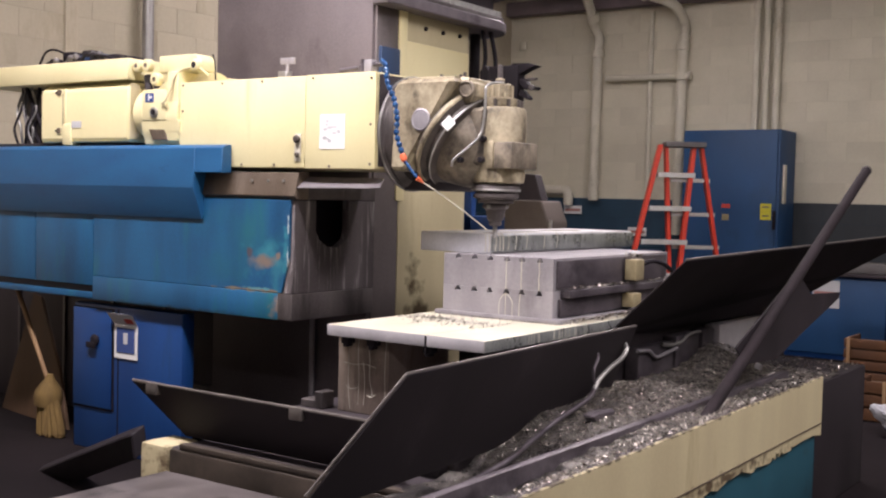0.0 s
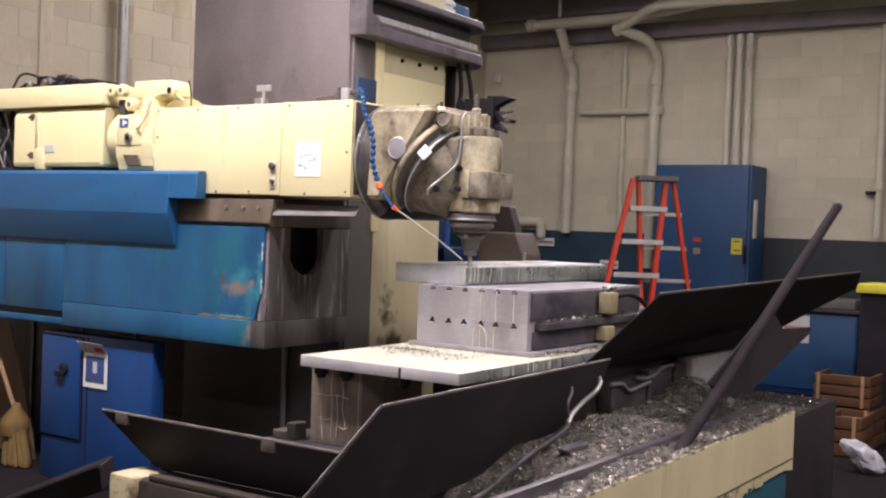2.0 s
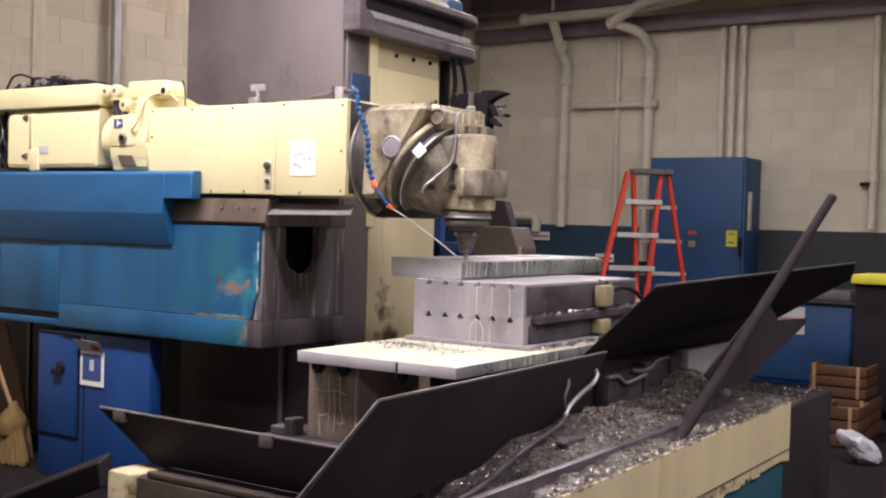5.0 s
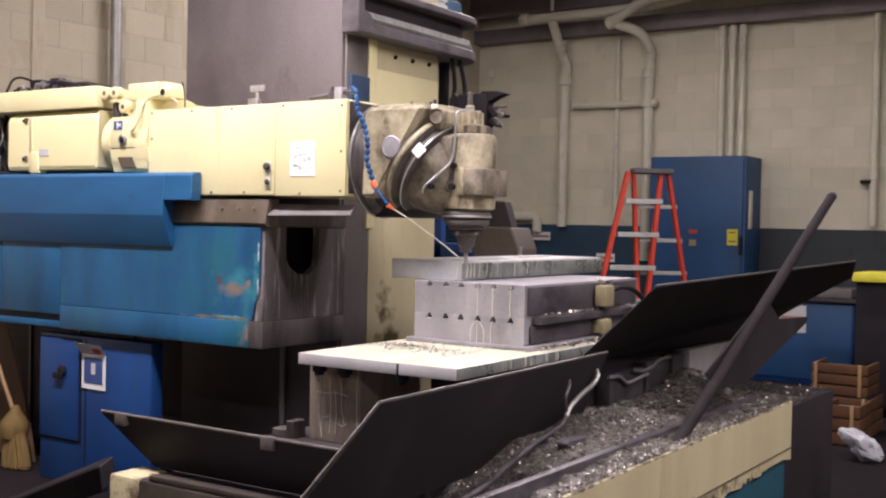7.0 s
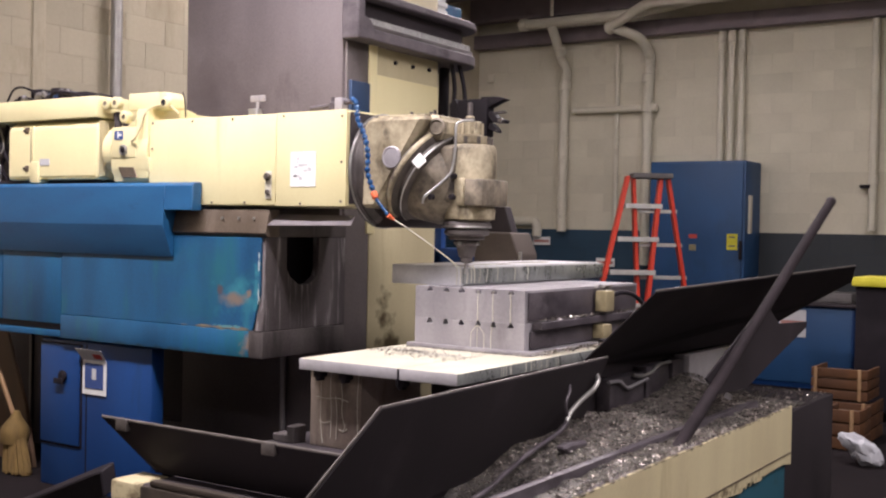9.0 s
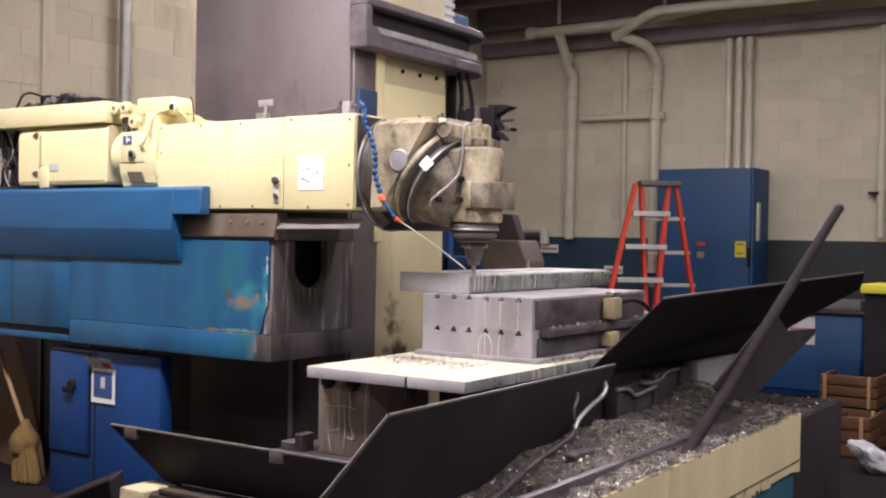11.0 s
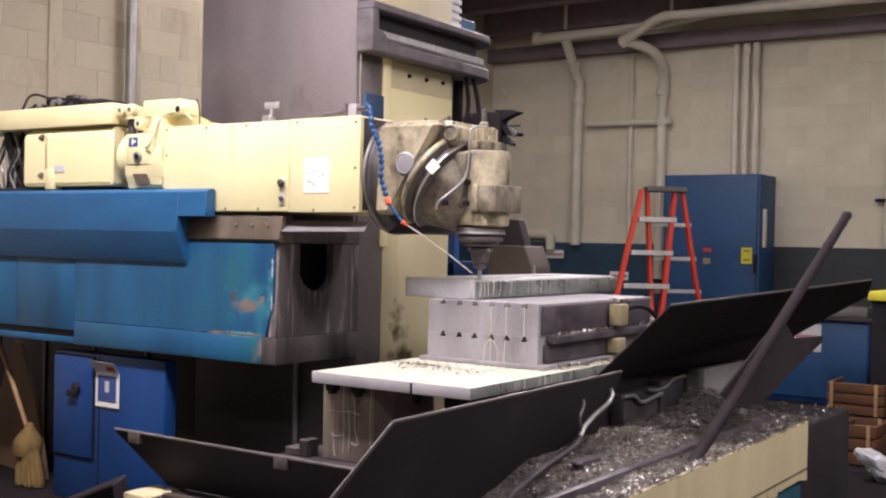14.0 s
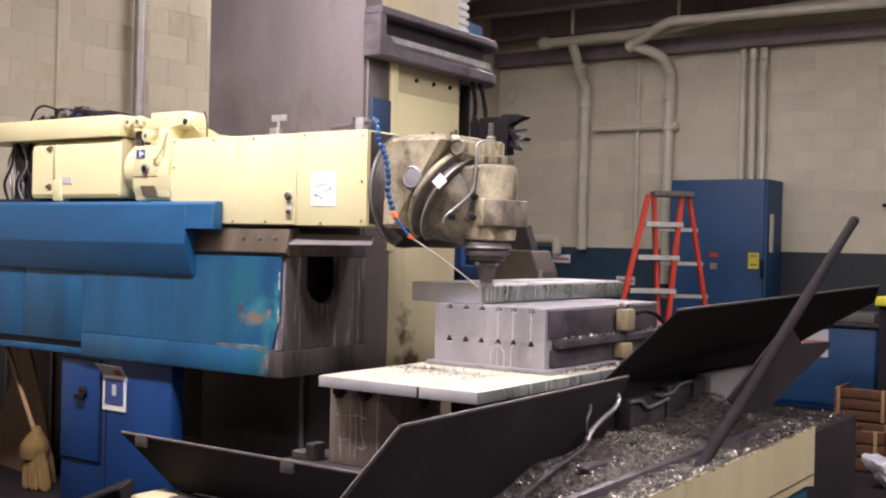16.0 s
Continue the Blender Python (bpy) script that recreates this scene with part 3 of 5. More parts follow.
PZ = 0.739
plate = thing("clamping_plate", (-2.35, 3.9, 0.697), "pale ground steel plate wet with coolant", "plate")
part("plate_edge", box(-2.699, -2.252, 3.1605, 3.1635, 0.698, PZ - 0.001, 0.001), M_PLATE_EDGE, plate, "pale grey sawn edge")
part("plate_edge", box(-2.243, -2.004, 3.1605, 3.1635, 0.698, PZ - 0.001, 0.001), M_PLATE_EDGE, plate, "pale grey sawn edge")
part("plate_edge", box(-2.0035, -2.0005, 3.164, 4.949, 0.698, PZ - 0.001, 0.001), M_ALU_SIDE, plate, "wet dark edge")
part("plate_half", box(-2.700, -2.251, 3.163, 4.95, 0.6965, PZ, 0.003), M_PLATE, plate)
part("plate_half", box(-2.244, -2.003, 3.163, 4.95, 0.6965, PZ, 0.003), M_PLATE, plate)
for sx in (-2.62, -2.50, -2.247):
    part("tee_bolt", box(sx - 0.018, sx + 0.018, 3.168, 3.21, 0.672, 0.6962, 0.003, box(sx - 0.009, sx + 0.009, 3.17, 3.205, 0.66, 0.673, 0.002)), M_BLACK, plate, "black tee bolt head")

part("gap_bolt", box(-2.2505, -2.2445, 3.1585, 3.20, 0.672, PZ - 0.004, 0.001), M_BLACK, plate, "dark bolt shank in the gap")

SLOTS = [-2.547, -2.467, -2.393, -2.313, -2.242, -2.162]
fixture = thing("fixture_block", (-2.36, 4.34, PZ), "grey cast fixture of two slotted blocks, wet with coolant", "fixture")
part("foot", box(-2.655, -2.06, 3.79, 4.9, PZ + 0.0005, 0.757, 0.003), M_IRON, fixture)
part("lower_block", prism(slotted(-2.62, -2.10, 0.7572, 0.862, SLOTS), "y", 3.80, 4.885, 0.0012), M_IRON, fixture)
part("upper_block", prism(slotted(-2.62, -2.10, 0.8625, 0.994, SLOTS), "y", 3.80, 4.885, 0.0012), M_IRON, fixture)
# Ledge and covers make the fixture's right side darker than its front.
part("side_ledge", box(-2.0995, -2.055, 3.86, 4.92, 0.838, 0.868, 0.004), M_IRON_DARK, fixture, "dark ledge strewn with chips")
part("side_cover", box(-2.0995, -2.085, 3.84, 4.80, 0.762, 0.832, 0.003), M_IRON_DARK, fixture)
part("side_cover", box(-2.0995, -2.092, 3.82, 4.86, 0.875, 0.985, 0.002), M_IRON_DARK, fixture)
for k, (sy, z0, z1) in enumerate(((4.40, 0.885, 0.975), (4.38, 0.77, 0.83))):
    clampb = part("brass_clamp", box(-2.085, -2.03, sy, sy + 0.085, z0, z1, 0.006), M_BRASS, fixture, "brass clamp nut")

workpiece = thing("workpiece", (-2.61, 4.5, 0.995), "milled aluminium slab being cut, wet with coolant", "metal slab")
WPZ = 1.076
part("slab", box(-2.80, -2.445, 3.881, 5.22, 0.9948, WPZ - 0.002, 0.003), M_ALU, workpiece)
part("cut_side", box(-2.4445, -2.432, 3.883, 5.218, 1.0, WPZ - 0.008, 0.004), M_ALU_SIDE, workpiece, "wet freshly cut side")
part("top_skim", box(-2.798, -2.47, 3.884, 5.217, WPZ - 0.0018, WPZ, 0.001), M_ALU, workpiece)

# ---- black guards round the table ----
g1 = thing("splash_guard", (-1.95, 3.2, 0.4), "black sheet splash guard beside the table with worn top edge", "splash guard", "splash guards")
part("guard_sheet", sheet([(-1.80, 2.45, 0.733), (-1.80, 3.92, 0.748), (-1.955, 3.95, 0.40), (-1.955, 2.19, 0.36), (-1.94, 2.19, 0.40)], 0.006), M_GUARD, g1)
part("edge_strip", rod((-1.80, 2.452, 0.734), (-1.80, 3.918, 0.749), 0.0042, 8), M_EDGE, g1, "bright worn edge")
part("edge_strip", rod((-1.80, 2.45, 0.734), (-1.94, 2.20, 0.42), 0.0042, 8), M_EDGE, g1)
g2 = thing("splash_guard", (-1.8, 5.0, 0.6), "wide black sheet splash guard flaring outward over the trough", "splash guard", "splash guards")
part("guard_sheet", sheet([(-2.0, 4.06, 0.68), (-1.60, 3.90, 1.013), (-1.50, 6.60, 1.068), (-1.535, 6.66, 0.975), (-1.62, 6.05, 0.865), (-2.0, 6.0, 0.615)], 0.006), M_GUARD, g2)
part("edge_strip", rod((-1.60, 3.90, 1.014), (-1.50, 6.60, 1.069), 0.0038, 8), M_EDGE, g2)
g3 = thing("splash_guard", (-2.8, 2.85, 0.3), "low black sheet splash guard with two clips at table front", "splash guard", "splash guards")
part("guard_sheet", sheet([(-3.33, 2.78, 0.501), (-2.1, 2.78, 0.498), (-2.1, 2.87, 0.305), (-3.13, 2.87, 0.305)], 0.006), M_GUARD, g3)
part("edge_strip", rod((-3.33, 2.78, 0.502), (-2.1, 2.78, 0.499), 0.006, 8), M_EDGE, g3)
for cx in (-3.215, -2.495):
    part("clip", box(cx - 0.028, cx + 0.028, 2.765, 2.79, 0.462, 0.507, 0.003), M_EDGE, g3, "grey sheet clip")

prop = thing("prop_bar", (-1.44, 3.75, 0.47), "dark steel bar propped in the chips, carrying a plate", "bar")
part("bar", rod((-1.45, 3.72, 0.44), (-1.438, 5.77, 1.408), 0.023, 24), M_BAR, prop)
part("bar_cap", rod((-1.438, 5.766, 1.406), (-1.438, 5.776, 1.411), 0.0255, 20), M_EDGE, prop)
part("web_plate", sheet([(-1.475, 4.40, 0.776), (-1.475, 4.113, 0.676), (-1.475, 4.239, 0.599), (-1.475, 4.616, 0.585), (-1.475, 4.95, 0.663), (-1.475, 5.508, 0.783), (-1.475, 5.526, 0.812), (-1.475, 5.056, 0.83), (-1.475, 4.85, 0.94)], 0.008), M_GUARD, prop, "dark plate under the bar")

# ---- column with tool magazine ----
CY, CX = 4.22, -3.36
column = thing("machine_column", (-3.9, 4.8, F0), "tall machine column with steel way cover and cream side", "machine column")
part("column_body", box(-4.41, CX - 0.012, CY + 0.14, 5.06, F0, 3.3, 0.01), M_CREAM_OLD, column, "aged cream column body")
part("column_side", box(CX - 0.0115, CX, 4.455, 5.05, F0, 2.14, 0.008), M_COLUMN_SIDE, column, "cream side panel")
part("way_edge", box(CX - 0.06, CX + 0.01, CY + 0.02, 4.44, F0, 2.14, 0.008), M_COVER, column, "dark steel way edge")
part("way_cover", box(-4.42, CX - 0.002, CY, CY + 0.138, F0, 3.29, 0.006), M_COVER_SOOT, column, "hazy grey steel way cover")
part("upper_panel", box(CX + 0.0003, CX + 0.008, 4.48, 5.045, 1.36, 2.0, 0.003), M_CREAM, column, "clean cream upper panel")
part("blue_panel", box(CX + 0.011, CX + 0.03, 4.255, 4.405, 1.60, 1.945, 0.004), M_NAVY, column, "small dark blue panel")
part("cream_post", box(CX + 0.0005, CX + 0.02, 4.41, 4.475, 1.2, 2.14, 0.004), M_CREAM, column, "cream trim post")
for by in (4.64, 4.795, 4.95):
    part("bolt", lathe([(0.011, 0), (0.011, 0.01), (0.007, 0.014)], (CX, by + 0.008, 2.080 + 0.004 * (by > 4.9)), (1, 0, 0), 12), M_BLACK, column)
part("column_foot", box(-4.7, CX - 0.2, 4.25, 5.2, F0, 0.16, 0.01), M_DARK, column)
part("lead_screw", rod((-3.68, 4.19, F0), (-3.68, 4.19, 1.2), 0.014), M_IRON, column, "grey lead screw")

mag = thing("tool_magazine", (-3.6, 4.8, 2.14), "dark tool chain magazine with rounded end on column", "tool magazine")


def rounded_shelf(front, back, y0, y1, r, n=10):
    """Plan of a shelf that wraps the far corner of the column with a rounded end."""
    pts = [(CX + 0.001, y0), (front, y0)]
    pts += [(front - r + r * math.cos(a), y1 - r + r * math.sin(a)) for a in [i * math.pi / 2 / n for i in range(n + 1)]]
    return pts + [(back, y1), (back, 5.064), (CX + 0.001, 5.064)]


part("bottom_shelf", prism(rounded_shelf(-3.255, -3.9, 4.215, 5.42, 0.22), "z", 2.138, 2.195, 0.006), M_MAG, mag, "scuffed grey bottom slab")
part("chain_core", prism(rounded_shelf(-3.325, -3.9, 4.225, 5.35, 0.16), "z", 2.1955, 2.3375, 0.004), M_DARK, mag, "dark recess of the chain")
part("top_shelf", prism(rounded_shelf(-3.25, -3.9, 4.205, 5.42, 0.22), "z", 2.338, 2.376, 0.006), M_MAG, mag, "grey top slab with rounded end")
part("end_block", prism([(4.19, 2.133), (4.32, 2.140), (4.325, 2.20), (4.29, 2.235), (4.245, 2.245), (4.245, 2.337), (4.19, 2.337)], "x", CX + 0.012, -3.246, 0.006), M_MAG, mag, "scuffed grey end block")
for i in range(50):
    ty = 4.33 + i * 0.0187
    part("chain_pin", rod((-3.285, ty, 2.2185), (-3.285, ty, 2.250), 0.0048, 8), M_STEEL, mag)
part("chain_rail", box(-3.319, -3.268, 4.32, 5.26, 2.1957, 2.218, 0.004), M_KNEE_END, mag)
part("pot_box", box(-4.1, -3.45, 5.0, 5.255, 2.3765, 3.1, 0.01), M_PAPER, mag, "white ribbed box on the top slab")
for k in range(9):
    part("box_rib", box(-3.4495, -3.438, 5.0, 5.255, 2.385 + 0.045 * k, 2.412 + 0.045 * k, 0.003), M_PAPER, mag)
part("bracket", prism([(5.28, 2.376), (5.42, 2.376), (5.42, 2.46), (5.50, 2.46), (5.50, 2.52), (5.28, 2.52)], "x", -3.62, -3.5, 0.004), M_BLUE, mag, "blue bracket")
part("cable_drop", tube([(-3.33, 5.14, 2.149), (-3.32, 5.16, 2.0), (-3.33, 5.15, 1.86), (-3.36, 5.15, 1.5)], 0.012, 10), M_BLACK, mag)
part("cable_drop", tube([(-3.32, 5.20, 2.149), (-3.29, 5.22, 1.95), (-3.32, 5.2, 1.7)], 0.012, 10), M_BLACK, mag)

grip = thing("tool_gripper", (-3.1, 5.0, 1.72), "black tool changer gripper with forked fingers behind head", "tool gripper")
part("gripper_body", box(-3.165, -2.985, 4.95, 5.03, 1.715, 1.915, 0.010), M_BLACK, grip)
part("gripper_back", prism([(-3.215, 1.80), (-3.165, 1.78), (-3.165, 1.895), (-3.19, 1.925), (-3.22, 1.89)], "y", 4.95, 5.03, 0.004), M_BLACK, grip)
part("gripper_finger", prism([(-2.985, 1.865), (-2.945, 1.885), (-2.88, 1.908), (-2.93, 1.922), (-3.03, 1.925), (-3.03, 1.90)], "y", 4.96, 5.02, 0.003), M_BLACK, grip)
part("gripper_finger", prism([(-2.985, 1.83), (-2.955, 1.79), (-2.89, 1.785), (-2.88, 1.80), (-2.93, 1.812), (-2.965, 1.85)], "y", 4.96, 5.02, 0.003), M_BLACK, grip)
part("gripper_finger", prism([(-2.985, 1.76), (-2.93, 1.735), (-2.93, 1.75), (-2.97, 1.79)], "y", 4.96, 5.02, 0.003), M_BLACK, grip)
part("gripper_pin", rod((-2.99, 4.98, 1.838), (-2.885, 4.98, 1.842), 0.007), M_KNEE_END, grip)
part("gripper_pin", lathe([(0.016, 0), (0.016, 0.012), (0.01, 0.016)], (-2.90, 4.958, 1.795), (0, -1, 0), 14), M_KNEE_END, grip)
part("gripper_arm", rod((-3.05, 5.03, 1.78), (-3.45, 5.25, 1.78), 0.02), M_BLACK, grip)
part("gripper_arm", rod((-3.45, 5.25, 1.78), (-3.45, 5.25, 2.149), 0.03), M_BLACK, grip)

# ---- ram, knee and head, which rise and sink together ----
RY = 3.62
carriage = thing("ram_carriage", RAM_BASE, "blue knee carrying a cream ram and worn milling head", "milling head")

# knee
part("knee_body", box(-5.6, -3.47, RY + 0.013, 4.19, 0.79, 1.20, 0.006), M_BLUE, carriage, "blue knee housing")
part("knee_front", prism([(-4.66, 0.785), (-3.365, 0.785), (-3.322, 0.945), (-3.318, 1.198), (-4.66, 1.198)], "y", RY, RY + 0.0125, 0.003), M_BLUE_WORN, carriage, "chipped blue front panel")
part("knee_front", box(-5.14, -4.665, RY + 0.004, RY + 0.0125, 0.735, 1.198, 0.004), M_BLUE, carriage)
part("knee_front", box(-5.6, -5.145, RY + 0.004, RY + 0.0125, 0.735, 1.198, 0.004), M_BLUE, carriage)
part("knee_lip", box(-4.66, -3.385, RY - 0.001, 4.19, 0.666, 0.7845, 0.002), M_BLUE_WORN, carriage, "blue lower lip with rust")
part("knee_lip_end", box(-3.3845, -3.30, RY - 0.001, 4.19, 0.666, 0.7845, 0.004), M_KNEE_END, carriage, "stained steel corner")
part("knee_slot", box(-5.6, -4.665, RY + 0.02, 4.0, 0.70, 0.734, 0.003), M_DARK, carriage)
part("knee_under", box(-5.6, -4.665, RY + 0.006, 4.0, 0.668, 0.699, 0.003), M_BLUE, carriage)
part("knee_end", prism([(RY - 0.004, 0.7845), (RY + 0.012, 0.90), (RY + 0.012, 1.199), (3.775, 1.199), (3.775, 1.06), (3.80, 1.02), (3.86, 0.985), (3.93, 0.985), (3.985, 1.02), (4.0, 1.06), (4.0, 1.199), (4.195, 1.199), (4.195, 0.7845)], "x", -3.3445, -3.303, 0.003), M_KNEE_FACE, carriage, "stained steel end face with arched opening")
part("knee_wrap", box(-3.40, -3.345, RY + 0.0128, 3.66, 0.785, 1.199, 0.002), M_BROWN_STEEL, carriage)
# Black sheet behind the arch gives the opening its shade by colour.
part("knee_hole", box(-3.4695, -3.465, 3.65, 4.18, 0.79, 1.2, 0), M_BLACK, carriage)
part("knee_back", box(-3.464, -3.345, 4.15, 4.19, 0.7845, 1.2, 0), M_DARK, carriage)
part("knee_top", box(-3.62, -3.30, 3.64, 4.195, 1.2005, 1.27, 0.005), M_KNEE_END, carriage)
part("drip_plate", sheet([(-3.31, 3.62, 1.252), (-2.825, 3.62, 1.258), (-2.865, 3.70, 1.299), (-3.29, 3.70, 1.302)], 0.005), M_DRIP_PLATE, carriage, "dull steel drip plate")
part("slide_way", prism([(RY + 0.004, 1.2), (RY - 0.01, 1.215), (RY + 0.012, 1.318), (RY + 0.05, 1.322), (3.70, 1.322), (3.70, 1.2)], "x", -3.95, -3.285, 0.002), M_BROWN_STEEL, carriage, "brown oily slide way")
for bx in (-3.55, -3.45, -3.36):
    part("screw", lathe([(0.007, 0), (0.006, 0.004)], (bx, RY - 0.003, 1.28), (0, -1, 0.1), 10), M_STEEL, carriage)
# blue guard along the knee
part("guard", prism([(RY - 0.07, 1.243), (RY - 0.062, 1.425), (RY - 0.04, 1.44), (RY + 0.05, 1.44), (RY + 0.05, 1.20), (RY + 0.006, 1.20), (RY - 0.002, 1.10), (RY - 0.010, 1.095)], "x", -5.6, -3.86, 0.003), M_BLUE_TOP, carriage, "blue sheet guard")
part("guard_tip", prism([(RY - 0.066, 1.312), (RY - 0.062, 1.425), (RY - 0.04, 1.44), (RY - 0.004, 1.44), (RY - 0.004, 1.312)], "x", -3.8595, -3.68, 0.003), M_BLUE_TOP, carriage)

# ram
ram = part("ram", box(-4.035, -2.852, RY + 0.006, 4.12, 1.336, 1.736, 0.01), M_CREAM, carriage, "cream enamelled ram")
part("ram_end", box(-2.8515, -2.846, RY + 0.014, 4.11, 1.345, 1.728, 0.002), M_DARK, ram, "dark steel end of the ram")
part("ram_panel", box(-4.03, -3.243, RY, RY + 0.0055, 1.34, 1.732, 0.002), M_CREAM, ram)
part("ram_panel", box(-3.239, -2.855, RY - 0.002, RY + 0.0055, 1.336, 1.736, 0.002), M_CREAM, ram)
for sx, sz in ((-4.01, 1.72), (-4.01, 1.60), (-4.01, 1.40), (-3.75, 1.72), (-3.50, 1.72), (-3.62, 1.35), (-3.42, 1.35), (-3.1, 1.345), (-2.88, 1.71), (-2.88, 1.52), (-2.88, 1.355), (-3.2, 1.722)):
    part("screw", lathe([(0.006, 0), (0.004, 0.003)], (sx, RY - 0.002, sz), (0, -1, 0), 10), M_BROWN_STEEL, ram)
lab = part("paper_label", box(-3.155, -3.015, RY - 0.0045, RY - 0.0025, 1.418, 1.566, 0), M_PAPER, ram, "white paper notice with faded sketch")
bar_rng = random.Random(8)
for i in range(11):
    bx, bz = -3.14 + bar_rng.random() * 0.09, 1.435 + bar_rng.random() * 0.10
    part("print_bar", box(bx, bx + 0.012 + 0.02 * bar_rng.random(), RY - 0.0055, RY - 0.0046, bz, bz + 0.005 + 0.008 * bar_rng.random(), 0), M_PRINT, lab)
latch = part("latch_plate", box(-3.298, -3.262, RY - 0.005, RY - 0.0005, 1.366, 1.486, 0.002), M_PIPE, ram, "tarnished latch plate")
part("latch_knob", lathe([(0.014, 0), (0.018, 0.012), (0.012, 0.02)], (-3.278, RY - 0.005, 1.462), (0, -1, 0), 16), M_CAST_DARK, latch)
part("latch_knob", lathe([(0.010, 0), (0.012, 0.008), (0.007, 0.014)], (-3.278, RY - 0.005, 1.395), (0, -1, 0), 16), M_CAST_DARK, latch)
part("top_bracket", box(-3.655, -3.60, 3.88, 3.92, 1.737, 1.80, 0.004), M_STEEL, ram, "small steel bracket")
part("top_plate", box(-3.65, -3.56, 3.89, 3.90, 1.832, 1.862, 0.002, box(-3.615, -3.60, 3.892, 3.90, 1.795, 1.834, 0.001)), M_IRON, ram, "small grey tag plate on a stem")
part("top_fitting", tube([(-3.10, 3.68, 1.755), (-3.0, 3.69, 1.765), (-2.93, 3.69, 1.775), (-2.86, 3.70, 1.775)], 0.010, 10), M_IRON_DARK, ram, "dark steel coolant pipe")
part("top_fitting", lathe([(0.016, 0), (0.016, 0.03), (0.008, 0.035), (0.008, 0.055)], (-2.99, 3.69, 1.745), (0, 0, 1), 12), M_IRON_DARK, ram)
part("top_fitting", box(-2.965, -2.925, 3.67, 3.71, 1.737, 1.795, 0.003), M_IRON, ram)

# motor and gearbox behind the ram
motor = part("motor_housing", prism([(RY - 0.02, 1.468), (RY - 0.008, 1.46), (4.05, 1.46), (4.05, 1.74), (RY + 0.01, 1.755), (RY - 0.02, 1.72)], "x", -5.075, -4.375, 0.012), M_CREAM, carriage, "cream motor housing")
part("motor_end", box(-4.3745, -4.371, RY - 0.012, 3.66, 1.475, 1.745, 0), M_CREAM_OLD, motor, "worn cream end plate")
part("motor_cover", box(-5.6, -4.372, RY - 0.03, 4.06, 1.762, 1.866, 0.006), M_CREAM, motor, "cream top cover")
part("motor_seam", box(-4.889, -4.885, RY - 0.0215, RY + 0.05, 1.468, 1.72, 0), M_BROWN_STEEL, motor, "dark seam")
part("motor_foot", box(-4.884, -4.815, RY - 0.030, RY + 0.05, 1.444, 1.555, 0.010), M_CREAM, motor)
part("motor_rib", box(-4.884, -4.862, RY - 0.024, RY + 0.05, 1.5555, 1.735, 0.006), M_CREAM, motor)
part("name_plate", box(-4.812, -4.737, RY - 0.0235, RY - 0.0195, 1.533, 1.567, 0), M_PRINT, motor, "grey rating plate")
for sz in (1.715, 1.52):
    part("catch", box(-4.928, -4.903, RY - 0.028, RY - 0.015, sz - 0.014, sz + 0.014, 0.003), M_BROWN_STEEL, motor)
    part("catch", box(-4.945, -4.935, RY - 0.025, RY - 0.015, sz - 0.006, sz + 0.006, 0.001), M_BLACK, motor)
part("motor_support", box(-5.6, -4.40, RY + 0.03, 4.0, 1.4405, 1.4597, 0.003), M_DARK, motor)

gear = part("gearbox", lathe([(0.17, 0), (0.205, 0.02), (0.21, 0.10), (0.225, 0.12), (0.225, 0.235)], (-4.27, 3.83, 1.585), (1, 0, 0), 48), M_CREAM, carriage, "rounded cream gearbox")
part("gear_drum", lathe([(0.10, 0), (0.125, 0.012), (0.125, 0.075), (0.10, 0.08)], (-4.355, 3.725, 1.60), (1, 0, 0), 40), M_CREAM, gear)
part("gear_front", box(-4.281, -4.109, RY - 0.018, RY + 0.10, 1.56, 1.708, 0.006), M_CREAM, gear)
part("gear_flange", box(-4.12, -4.04, RY - 0.006, 4.08, 1.46, 1.79, 0.008), M_CREAM, gear)
part("gear_skirt", prism([(RY - 0.013, 1.5595), (RY - 0.008, 1.505), (RY + 0.006, 1.47), (RY + 0.012, 1.446), (RY + 0.15, 1.446), (RY + 0.15, 1.5595)], "x", -4.29, -4.022, 0.004), M_CREAM, gear)
part("gear_foot", prism([(-4.237, 1.518), (-4.13, 1.516), (-4.105, 1.466), (-4.208, 1.466)], "y", RY - 0.012, RY + 0.06, 0.002), M_BROWN_STEEL, gear, "dark recess plate")
part("gear_mark", box(-4.255, -4.195, RY - 0.0205, RY - 0.018, 1.648, 1.69, 0), M_PRINT_BLUE, gear, "blue plate with pale mark")
part("gear_mark_bar", box(-4.232, -4.224, RY - 0.022, RY - 0.0206, 1.654, 1.686, 0), M_PAPER, gear)
part("gear_mark_bar", box(-4.222, -4.205, RY - 0.022, RY - 0.0206, 1.664, 1.676, 0), M_PAPER, gear)
part("sight_glass", lathe([(0.026, 0), (0.026, 0.008), (0.018, 0.012), (0.016, 0.006)], (-4.19, RY - 0.018, 1.597), (0, -1, 0), 20), M_STEEL, gear, "round sight glass")
part("sight_core", lathe([(0.014, 0), (0.012, 0.004)], (-4.19, RY - 0.026, 1.597), (0, -1, 0), 16), M_BLACK, gear)
part("gear_top", box(-4.205, -3.99, 3.64, 3.74, 1.79, 1.87, 0.007), M_CREAM, gear)
part("gear_top", prism([(-3.9895, 1.79), (-3.915, 1.79), (-3.915, 1.835), (-3.95, 1.868), (-3.9895, 1.868)], "y", 3.64, 3.74, 0.006), M_CREAM, gear)
part("eye_boss", lathe([(0.027, 0), (0.027, 0.022), (0.02, 0.026)], (-3.94, 3.642, 1.815), (0, -1, 0), 20), M_CREAM, gear)
